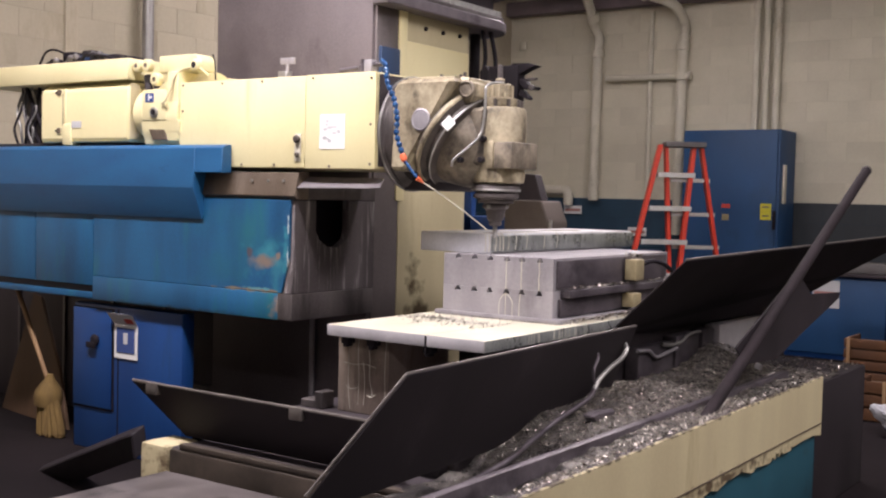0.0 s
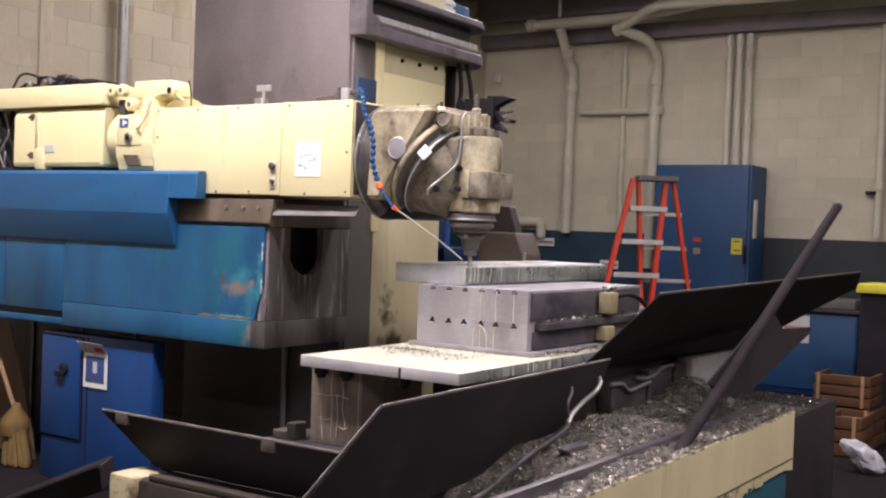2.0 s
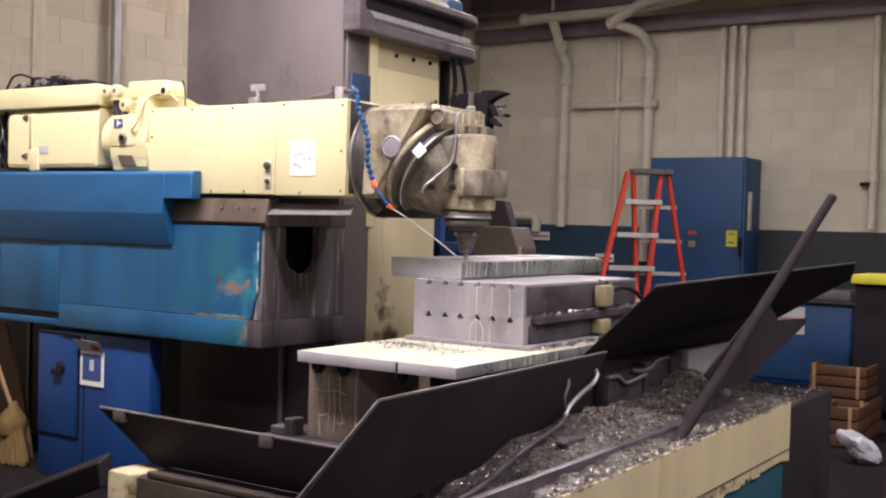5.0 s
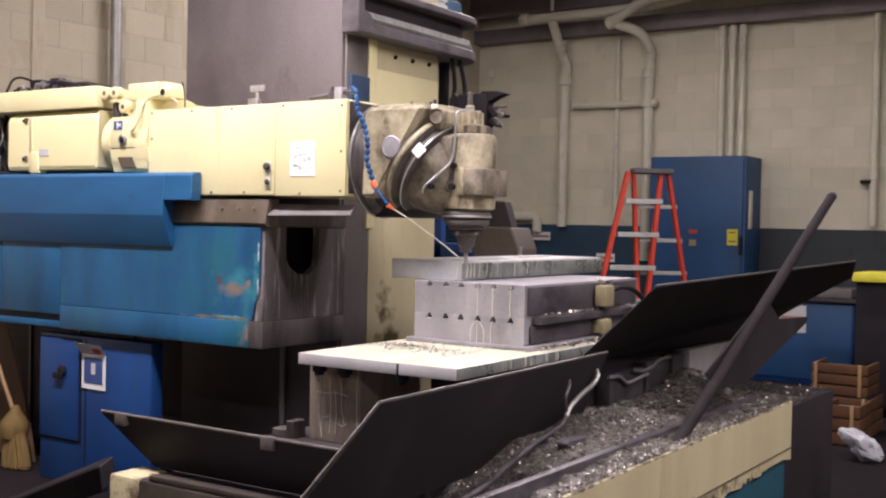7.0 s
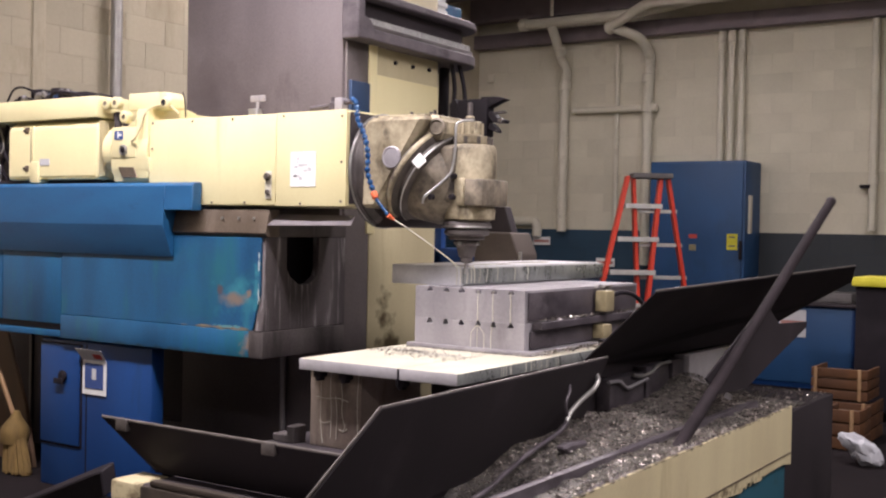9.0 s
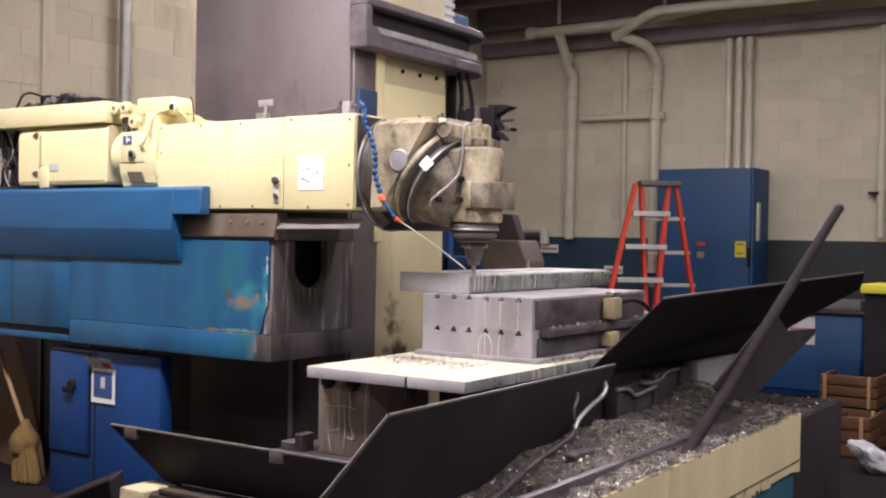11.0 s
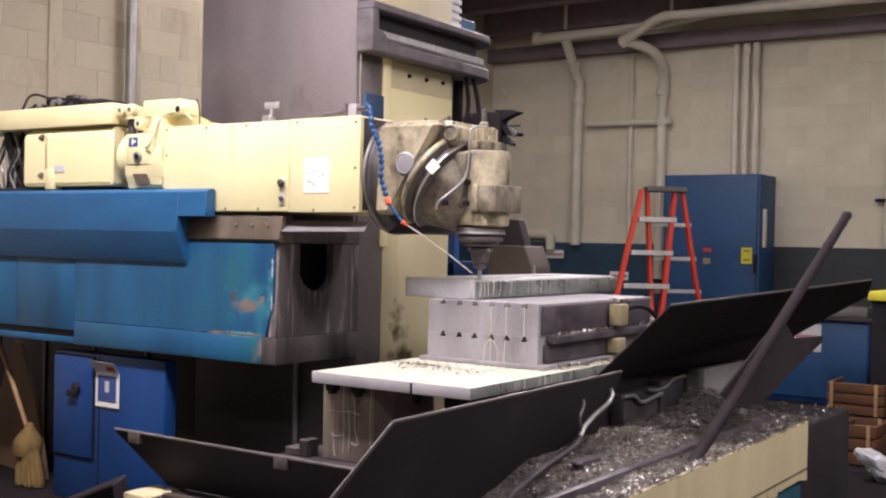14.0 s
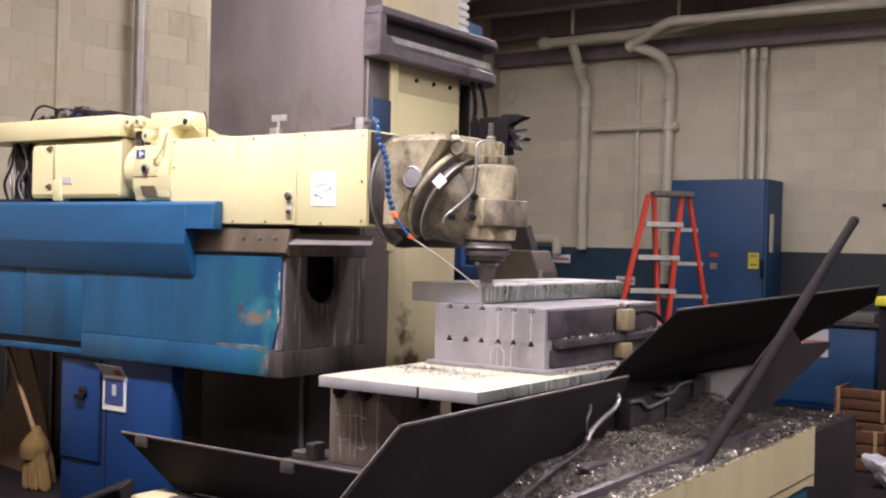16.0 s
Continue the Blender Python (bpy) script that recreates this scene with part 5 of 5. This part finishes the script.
part("notice_stamp", sheet([(-4.43, 3.646, 0.555), (-4.37, 3.646, 0.555), (-4.37, 3.628, 0.58), (-4.43, 3.628, 0.58)], 0.001, 0), M_RED, note)
solo("floor_beam", sheet([(-4.60, 3.30, F0 + 0.002), (-3.52, 2.96, 0.27), (-3.46, 2.95, 0.29), (-3.44, 2.95, 0.19), (-4.3, 3.30, F0 + 0.002)], 0.07, 0.006), M_BLACK, "black steel strut lying against the bed", "strut", at=(-4.0, 3.1, F0))

broom = thing("broom", (-5.09, 3.73, F0), "straw broom leaning with a wooden handle", "broom")
part("handle", rod((-5.175, 3.735, 0.165), (-5.475, 3.74, 0.664), 0.013, 12), M_WOOD, broom)
part("neck", lathe([(0.072, 0.04), (0.078, 0.085), (0.070, 0.12), (0.048, 0.155), (0.028, 0.18), (0.016, 0.21)], (-5.185, 3.735, 0), (0.10, 0.02, 1), 20), M_BROOM, broom)
straw_rng = random.Random(11)
straw = bmesh.new()
for i in range(300):
    a, r = straw_rng.random() * 6.283, math.sqrt(straw_rng.random())
    top = Vector((-5.175 + 0.072 * r * math.cos(a), 3.735 + 0.04 * r * math.sin(a), 0.075))
    bot = Vector((-5.115 + 0.10 * r * math.cos(a), 3.71 + 0.05 * r * math.sin(a), F0 + 0.004 + 0.02 * straw_rng.random()))
    rod(bot, top, 0.0065, 4, straw, 0.0065)
part("bristles", straw, M_BROOM, broom, "straw bristles")
board = solo("wood_board", sheet([(-6.0, 4.0, F0), (-5.18, 3.86, F0), (-5.34, 3.92, 0.2), (-5.62, 4.0, 0.58), (-5.72, 4.02, 0.60)], 0.02, 0.003), M_WOOD_DARK, "dirty brown wooden board leaning by the wall", "board", at=(-5.5, 3.95, F0))


# Added dark panels that hide the lit wall and blacken the space under the knee.
backdrop = thing("dark_backdrop", (-5.5, 4.33, F0), "dark panels added to blacken the space under the knee", "panel")
for k in range(5):
    part("skirt_panel", box(-6.7 + 0.455 * k, -6.252 + 0.455 * k, 4.30, 4.33, F0, 0.85, 0.006), M_DARK, backdrop)
    part("skirt_rib", box(-6.262 + 0.455 * k, -6.238 + 0.455 * k, 4.285, 4.2995, F0, 0.85, 0.003), M_KNEE_END, backdrop)

# things behind the column
bstand = thing("blue_stand", (-4.2, 6.6, F0), "bright blue steel stand behind the column", "stand")
part("post", box(-4.33, -4.27, 6.5, 6.56, F0, 1.5, 0.004), M_BLUE_BRIGHT, bstand)
part("shelf", box(-4.33, -3.92, 6.5, 6.9, 0.98, 1.10, 0.006), M_BLUE_BRIGHT, bstand)
part("post", box(-3.99, -3.93, 6.82, 6.88, F0, 0.9795, 0.004), M_BLUE_BRIGHT, bstand)
part("post", box(-4.33, -4.27, 6.82, 6.88, F0, 0.9795, 0.004), M_BLUE_BRIGHT, bstand)
tank = thing("chip_hood", (-3.5, 6.0, F0), "dusty tan sheet metal hood behind the table", "hood")
part("hood_body", prism([(-3.70, F0), (-3.37, F0), (-3.37, 1.085), (-3.425, 1.218), (-3.69, 1.222)], "y", 6.0, 6.25, 0.008), M_HOOD, tank)
part("hood_fin", prism([(-3.66, 1.2235), (-3.428, 1.2195), (-3.484, 1.379), (-3.56, 1.386)], "y", 6.02, 6.10, 0.004), M_DARK, tank, "dark sloping fin")
part("hood_post", box(-3.368, -3.352, 6.0, 6.02, 0.95, 1.10, 0.002), M_GALV, tank)


# ---- pipes on the walls ----
def pipe_run(name, pts, r, label, material=M_PIPE, steps=6, collars=()):
    ob = thing(name, pts[0], label, "pipe", "wall pipes")
    part("pipe", tube(pts, r, 14, steps), material, ob)
    for c, d in collars:
        part("collar", lathe([(r * 1.02, -0.045), (r * 1.28, -0.04), (r * 1.28, 0.04), (r * 1.02, 0.045)], c, d, 18), material, ob)
    return ob


PY = 10.93
pipe_run("wall_pipe", [(-5.60, PY, 1.24), (-5.60, PY, 1.8), (-5.595, PY, 2.5), (-5.59, PY, 2.86), (-5.58, PY, 3.0), (-5.62, PY - 0.05, 3.12), (-5.60, PY - 0.2, 3.28), (-5.60, 10.6, 3.44)], 0.052, "cream painted wall pipe with offset bend", collars=[((-5.59, PY, 2.83), (0, 0, 1)), ((-5.60, PY - 0.12, 3.2), (0, -0.6, 0.8))])
pipe_run("wall_pipe", [(-4.62, PY, 0.9), (-4.62, PY, 1.8), (-4.615, PY, 2.6), (-4.60, PY, 3.0), (-4.60, PY - 0.05, 3.12), (-4.66, 10.75, 3.26), (-4.85, 10.62, 3.345), (-4.90, 10.6, 3.36)], 0.052, "cream painted wall pipe bending under the beam", collars=[((-4.615, PY, 2.86), (0, 0, 1)), ((-4.618, PY, 2.55), (0, 0, 1))])
pipe_run("overhead_pipe", [(-4.93, 10.6, 3.35), (-4.70, 10.5, 3.43), (-4.42, 10.4, 3.52), (-4.0, 10.4, 3.525), (-1.0, 10.4, 3.50), (4.5, 10.4, 3.5)], 0.048, "cream painted overhead pipe", steps=4, collars=[((-4.9, 10.59, 3.36), (0.9, -0.3, 0.3))])
pipe_run("overhead_pipe", [(-5.98, 10.6, 3.475), (-4.6, 10.6, 3.49), (-3.0, 10.62, 3.60), (4.5, 10.62, 3.62)], 0.050, "cream painted overhead pipe with capped end", steps=3, collars=[((-5.935, 10.6, 3.475), (1, 0, 0))])
for hx in (-5.6, -4.4):
    solo("pipe_hanger", rod((hx, 10.6, 3.54), (hx, 10.6, 4.299), 0.02, 8), M_PIPE, "short pipe hanger rod", "hanger", "pipe hangers", at=(hx, 10.6, 3.54))
pipe_run("cross_pipe", [(-5.48, PY, 2.555), (-5.0, PY, 2.55), (-4.53, PY, 2.548)], 0.034, "cream horizontal cross pipe", collars=[((-4.56, PY, 2.548), (1, 0, 0))])
for cx, r in ((-3.83, 0.032), (-3.725, 0.032), (-3.62, 0.032)):
    pipe_run("conduit_riser", [(cx, PY, 1.90), (cx, PY, 2.5), (cx, PY, 3.29)], r, "cream conduit above the electrical cabinet", steps=2, collars=[((cx, PY, 3.22), (0, 0, 1))])
pipe_run("conduit_riser", [(-2.345, PY, 1.30), (-2.345, PY, 2.4), (-2.345, PY, 3.29)], 0.035, "cream painted conduit on the block wall", steps=2, collars=[((-2.345, PY, 1.78), (0, 0, 1))])
solo("conduit_clip", box(-2.46, -2.36, PY - 0.03, PY + 0.06, 1.70, 1.73, 0.004), M_BLACK, "small black clip beside the conduit", "clip", at=(-2.41, PY, 1.71))
pipe_run("conduit_riser", [(-4.985, 10.97, 1.26), (-4.985, 10.97, 2.2), (-4.985, 10.97, 3.25)], 0.026, "thin cream painted wall conduit", steps=2)
pipe_run("low_pipe", [(-6.6, PY, 1.345), (-6.2, PY, 1.345), (-6.0, PY, 1.345), (-5.93, PY, 1.34), (-5.905, PY, 1.28), (-5.905, PY, 1.18)], 0.052, "short cream elbow pipe low on the wall", steps=6)
for y0, r in ((5.645, 0.043),):
    pipe_run("wall_pipe", [(-6.66, y0, F0), (-6.66, y0, 1.6), (-6.66, y0, 3.3), (-6.66, y0, ROOF)], r, "grey steel pipe up the side wall", M_GALV, steps=2)
for sx, sz in ((-5.97, 1.13), (-5.19, 0.915)):
    sg = thing("wall_sign", (sx + 0.11, 10.985, sz - 0.05), "small white wall sign with red band", "sign", "wall signs")
    part("sign_plate", box(sx, sx + 0.215, 10.965, 10.975, sz - 0.045, sz + 0.045, 0.002), M_PAPER, sg)
    part("sign_band", box(sx + 0.015, sx + 0.20, 10.961, 10.9645, sz - 0.016, sz + 0.012, 0), M_RED_FADED, sg)
sck = solo("wall_socket", box(-6.60, -6.52, 10.96, 10.985, 2.93, 3.02, 0.004), M_PIPE, "small painted wall box", "wall box", at=(-6.56, 10.97, 2.97))
chest = solo("blue_locker", box(-6.5, -4.75, 10.45, 10.9, F0, 0.74, 0.01), M_NAVY, "low dark blue locker along the wall", "locker", at=(-5.6, 10.7, F0))
pilaster = solo("wall_pilaster", box(WX, WX + 0.014, 4.965, 5.07, F0, 4.2, 0.004), M_BLOCK_WEST, "narrow cream pilaster strip on the side wall", "pilaster", kind="structure", at=(WX, 5.06, 0))

# ---- swarf in the trough ----
chip_rng = np.random.RandomState(5)


def pile_height(x, y):
    ridge = 0.040 * math.exp(-((x + 1.80) / 0.20) ** 2 - ((y - 3.85) / 0.50) ** 2) + 0.030 * math.exp(-((x + 1.78) / 0.22) ** 2 - ((y - 4.60) / 0.45) ** 2)
    low = -0.15 / (1 + math.exp((y - 3.20) / 0.10)) if x < -1.545 else -0.03 / (1 + math.exp((y - 2.8) / 0.1))
    far = 0.085 * math.exp(-((x + 1.90) / 0.16) ** 2 - ((y - 5.02) / 0.30) ** 2)
    return 0.462 + ridge + low + far + 0.020 * noise.noise(Vector((x * 7, y * 7, 0.3))) + 0.012 * noise.noise(Vector((x * 24, y * 24, 1.7)))


nx, ny = 34, 150
xs, ys = np.linspace(-2.02, BX - 0.02, nx), np.linspace(2.0, 5.34, ny)
verts, faces = [], []
for y in ys:
    for x in xs:
        edge = 1.0 if y < 5.0 else max(0.0, 1 - (y - 5.0) / 0.34)
        verts.append((min(x, -1.385) if y > 4.79 else x, y, pile_height(x, y) * edge + 0.452 * (1 - edge)))
for j in range(ny - 1):
    for i in range(nx - 1):
        a = j * nx + i
        faces.append((a, a + 1, a + nx + 1, a + nx))
me = bpy.data.meshes.new("swarf_heap")
me.from_pydata(verts, [], faces)
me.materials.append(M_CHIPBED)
me.polygons.foreach_set("use_smooth", [True] * len(me.polygons))
heap = tagged(new("swarf_heap", me), "heap of packed metal swarf in the trough", "swarf", kind="stuff")


def scatter(name, spots, size, label):
    """Curled flakes: three joined quads bent into a short curl each."""
    v, f = [], []
    for x, y, z in spots:
        s = size * chip_rng.uniform(0.5, 1.6)
        w = s * chip_rng.uniform(0.25, 0.6)
        rot = Euler(chip_rng.uniform(-1.0, 1.0, 2).tolist() + [chip_rng.uniform(0, 6.28)]).to_matrix()
        bend = chip_rng.uniform(0.3, 1.1)
        k = len(v)
        for t in (-1.0, -0.33, 0.33, 1.0):
            px, pz = s * math.sin(t * bend) / bend, s * (1 - math.cos(t * bend)) / bend
            for side in (-1, 1):
                q = rot @ Vector((px, side * w, pz))
                v.append((x + q.x, y + q.y, z + q.z + 0.3 * s))
        for i in range(3):
            f.append((k + 2 * i, k + 2 * i + 1, k + 2 * i + 3, k + 2 * i + 2))
    m = bpy.data.meshes.new(name)
    m.from_pydata(v, [], f)
    m.materials.append(M_CHIP)
    return tagged(new(name, m), label, "swarf", kind="stuff")


spots = []
for i in range(52000):
    x, y = chip_rng.uniform(-2.0, BX - 0.03), chip_rng.uniform(2.1, 5.12)
    if chip_rng.rand() < 0.985 / (1 + math.exp((y - (3.12 if x < -1.57 else 2.95)) / 0.10)):
        continue
    if -1.57 < x < -1.52 and y < 4.3 or y > 4.79 and x > -1.39:
        continue
    spots.append((x, y, pile_height(x, y)))
scatter("swarf_chips", spots, 0.0032, "loose bright curled metal chips over the heap")
spots = [(chip_rng.uniform(-2.2, -1.4), chip_rng.uniform(4.95, 5.64), 0.457) for i in range(700)]
scatter("swarf_chips", spots, 0.0055, "bright metal chips on the bed end")
spots = [(-2.6 + chip_rng.normal(0, 0.10), 3.62 + chip_rng.normal(0, 0.05), PZ + 0.001) for i in range(420)]
spots += [(chip_rng.uniform(-2.66, -2.05), 3.79 - abs(chip_rng.normal(0, 0.02)), PZ + 0.001) for i in range(300)]
spots += [(chip_rng.uniform(-2.55, -2.2), chip_rng.normal(3.55, 0.07), PZ + 0.001) for i in range(420)]
spots = [s for s in spots if -2.69 < s[0] < -2.01]
scatter("plate_chips", spots, 0.0026, "bright chips washed over the pale plate")
spots = [(chip_rng.uniform(-2.055, -2.01), chip_rng.uniform(3.8, 4.9), PZ + 0.003 + 0.012 * chip_rng.rand()) for i in range(420)]
spots += [(chip_rng.uniform(-2.097, -2.06), chip_rng.uniform(3.88, 4.9), 0.870 + 0.006 * chip_rng.rand()) for i in range(260)]
spots += [(chip_rng.uniform(-2.085, -2.03), chip_rng.uniform(4.40, 4.485), 0.977 + 0.02 * chip_rng.rand()) for i in range(60)]
scatter("fixture_chips", spots, 0.0055, "chips caught on the fixture ledges")

spots = [(BX - 0.006 - 0.03 * chip_rng.rand(), chip_rng.uniform(2.3, 4.75), 0.500 + 0.010 * chip_rng.rand()) for i in range(2200)]
scatter("rim_chips", spots, 0.0036, "chips and grime along the trough rim")

# hoses lying in the trough
def hose(pts, r, material, label):
    t = solo("hose", tube(pts, r, 12, 10), material, label, "hose", "trough hoses", at=pts[0])
    return t


hose([(-1.83, 3.885, 0.685), (-1.81, 3.862, 0.6625), (-1.81, 3.824, 0.634), (-1.81, 3.729, 0.607), (-1.81, 3.638, 0.572), (-1.805, 3.594, 0.542)], 0.0095, M_GALV, "grey metal-braided hose rising from the swarf")
hose([(-1.805, 3.594, 0.542), (-1.80, 3.566, 0.528), (-1.80, 3.51, 0.510), (-1.80, 3.385, 0.487), (-1.80, 3.286, 0.468), (-1.80, 3.21, 0.447), (-1.78, 3.10, 0.438), (-1.74, 2.9, 0.42), (-1.70, 2.5, 0.40)], 0.009, M_IRON_DARK, "oily dark hose lying over the swarf")
hose([(-1.83, 3.66, 0.665), (-1.815, 3.634, 0.647), (-1.81, 3.600, 0.618), (-1.81, 3.597, 0.59), (-1.81, 3.607, 0.560), (-1.805, 3.60, 0.53)], 0.006, M_IRON_DARK, "thin dark hose loop")
hose([(-1.92, 4.20, 0.610), (-1.92, 4.26, 0.607), (-1.92, 4.32, 0.600), (-1.92, 4.39, 0.568), (-1.92, 4.51, 0.575), (-1.92, 4.61, 0.585)], 0.008, M_IRON, "grey flexible conduit along the table side")
hose([(-1.92, 4.447, 0.617), (-1.92, 4.53, 0.604), (-1.92, 4.60, 0.604), (-1.92, 4.666, 0.611), (-1.92, 4.717, 0.630), (-1.92, 4.797, 0.638), (-1.92, 4.87, 0.637)], 0.008, M_GALV, "pale bent conduit on the gearbox covers")
hose([(-2.05, 4.48, 0.95), (-2.02, 4.55, 0.965), (-2.0, 4.64, 0.945), (-1.995, 4.74, 0.885), (-2.0, 4.8, 0.80)], 0.010, M_BLACK, "black hose from the brass clamp")
solo("scrap_lump", prism([(3.37, 0.492), (3.42, 0.50), (3.56, 0.492), (3.55, 0.468), (3.50, 0.445), (3.42, 0.455)], "x", -1.74, -1.70, 0.008), M_IRON_DARK, "dark bent offcut lying on the swarf", "scrap", at=(-1.72, 3.46, 0.45))
solo("scrap_nut", lathe([(0.014, 0), (0.016, 0.004), (0.016, 0.02), (0.01, 0.024)], (-1.56, 4.62, 0.53), (0.3, 0.2, 1), 6), M_ALU, "small bright nut on the swarf", "nut", at=(-1.56, 4.62, 0.52))

# coolant running down the fixture
run_rng = random.Random(6)
for sx in (-2.315, -2.245, -2.163):
    pts = [(sx + run_rng.uniform(-0.002, 0.002), 3.7985, 0.985 - 0.0122 * k) for k in range(11)]
    solo("coolant_trickle", tube(pts, 0.0019, 6, 3), M_WATER, "thin trickle of coolant down the fixture", "coolant", "coolant trickles", at=pts[0])
for sx, spread in ((-2.315, -0.03), (-2.315, 0.0), (-2.315, 0.032), (-2.245, -0.006)):
    pts = [(sx + spread * math.sin(min(1, k / 5) * 1.57), 3.7985, 0.848 - 0.009 * k) for k in range(11)]
    solo("coolant_trickle", tube(pts, 0.0015, 6, 3), M_WATER, "thin trickle of coolant down the fixture", "coolant", "coolant trickles", at=pts[0])
drip_rng = random.Random(9)
for i in range(16):
    yy = drip_rng.uniform(3.45, 3.95)
    pts = [(-2.0015, yy, PZ - 0.002), (-2.0012, yy + 0.001, PZ - 0.02), (-2.0012, yy, 0.70)]
    solo("coolant_trickle", tube(pts, 0.002, 6, 2), M_WATER, "thin trickle of coolant down the plate edge", "coolant", "coolant trickles", at=pts[0])
RISER_RUNS = [[(-2.645, 0.690), (-2.645, 0.60), (-2.648, 0.50), (-2.640, 0.42)], [(-2.600, 0.690), (-2.604, 0.62), (-2.596, 0.54), (-2.602, 0.44)],
              [(-2.555, 0.685), (-2.545, 0.61), (-2.548, 0.54), (-2.535, 0.49), (-2.545, 0.47)], [(-2.575, 0.60), (-2.568, 0.52), (-2.572, 0.44)],
              [(-2.665, 0.592), (-2.62, 0.588), (-2.57, 0.594), (-2.52, 0.585)], [(-2.66, 0.505), (-2.63, 0.495), (-2.60, 0.505)], [(-2.56, 0.48), (-2.535, 0.472), (-2.52, 0.485)],
              [(-2.472, 0.69), (-2.474, 0.58), (-2.471, 0.45)]]
for run in RISER_RUNS:
    pts = [(px + drip_rng.uniform(-0.003, 0.003), 3.2285, pz) for px, pz in run]
    solo("coolant_trickle", tube(pts, 0.0015, 6, 4), M_WATER, "thin dried trickle down the riser block", "coolant", "coolant trickles", at=pts[0])
# coolant spreading from the cut over the slab
for yy in (3.90, 3.93, 3.955, 4.0, 4.06, 4.15, 4.3, 4.42):
    pts = [(-2.440, yy, WPZ + 0.0005), (-2.4310, yy, WPZ - 0.010), (-2.4308, yy + 0.004, 1.045), (-2.4308, yy + drip_rng.uniform(-0.006, 0.006), 1.006)]
    solo("coolant_trickle", tube(pts, 0.0028 if yy < 4.0 else 0.0018, 6, 3), M_WATER, "thin trickle of coolant down the slab", "coolant", "coolant trickles", at=pts[0])
for px in (-2.452, -2.47):
    pts = [(px, 3.8805, WPZ - 0.002), (px + 0.003, 3.8800, 1.04), (px, 3.8803, 1.0)]
    solo("coolant_trickle", tube(pts, 0.0022, 6, 3), M_WATER, "thin trickle of coolant down the slab", "coolant", "coolant trickles", at=pts[0])
for cx, cy, w, h, seed in ((-2.49, 3.96, 0.045, 0.07, 3), (-2.52, 4.25, 0.03, 0.16, 5), (-2.60, 4.75, 0.06, 0.22, 8)):
    solo("coolant_pool", prism(blotch(cx, cy, w, h, seed), "z", WPZ + 0.0004, WPZ + 0.0022, 0), M_WATER, "shallow pool of milky coolant on the slab", "coolant", "coolant pools", at=(cx, cy, WPZ))


# ---- blocks of the walls ----
def block_mesh(name, w, h, d, axis):
    bm = box(-w / 2, w / 2, -d, 0, -h / 2, h / 2, 0) if axis == "y" else box(0, d, -w / 2, w / 2, -h / 2, h / 2, 0)
    bmesh.ops.bevel(bm, geom=[e for e in bm.edges], offset=0.001, segments=1, affect="EDGES")
    me = bpy.data.meshes.new(name)
    bm.to_mesh(me)
    bm.free()
    return me


COURSE, LONG = 0.1975, 0.40
meshes = {}
for nm, mat_ in (("cream", M_BLOCK), ("yellowed", M_BLOCK_WEST), ("blue", M_BLOCK_BLUE), ("green", M_BLOCK_GREEN)):
    for axis in "xy":
        me_ = block_mesh("block_" + nm, LONG - 0.002, COURSE - 0.002, 0.0034, axis)
        me_.materials.append(mat_)
        meshes[nm, axis] = me_


def lay_north(x0, x1, z0, z1):
    r = 0
    z = F0
    while z < TOP - 0.1:
        x = WX + LONG * (0.5 if r % 2 else 0.0) + LONG / 2
        while x < x1:
            if x > x0 and z0 <= z + 0.01 < z1:
                kind = "cream" if r >= 7 else ("blue" if x < -4.0 else "green")
                ob = new("block", meshes[kind, "y"])
                ob.parent = wall_north
                ob.location = (x, WY + 0.004, z + COURSE / 2)
            x += LONG
        r += 1
        z += COURSE


def lay_west(y0, y1):
    r = 0
    z = F0
    while z < TOP + 0.3:
        y = WY - LONG * (0.5 if r % 2 else 0.0) - LONG / 2
        while y > y0:
            if y < y1 and r >= 4:
                ob = new("block", meshes["yellowed" if r >= 7 else "blue", "x"])
                ob.parent = wall_west
                ob.location = (WX - 0.004, y, z + COURSE / 2)
            y -= LONG
        r += 1
        z += COURSE


lay_north(WX + 0.15, -0.9, F0, TOP)
lay_west(3.9, 10.9)


# ---- what moves ----
def motions():
    bx, by, bz = RAM_BASE
    walk(carriage, [(t, pose(bx, by, bz + rise)) for t, rise in RAM_RISE])
    home = tool.location.copy()
    walk(tool, [(i * 0.1, pose(home.x, home.y, home.z, 0, 0, 77 * i)) for i in range(161)])


motions()
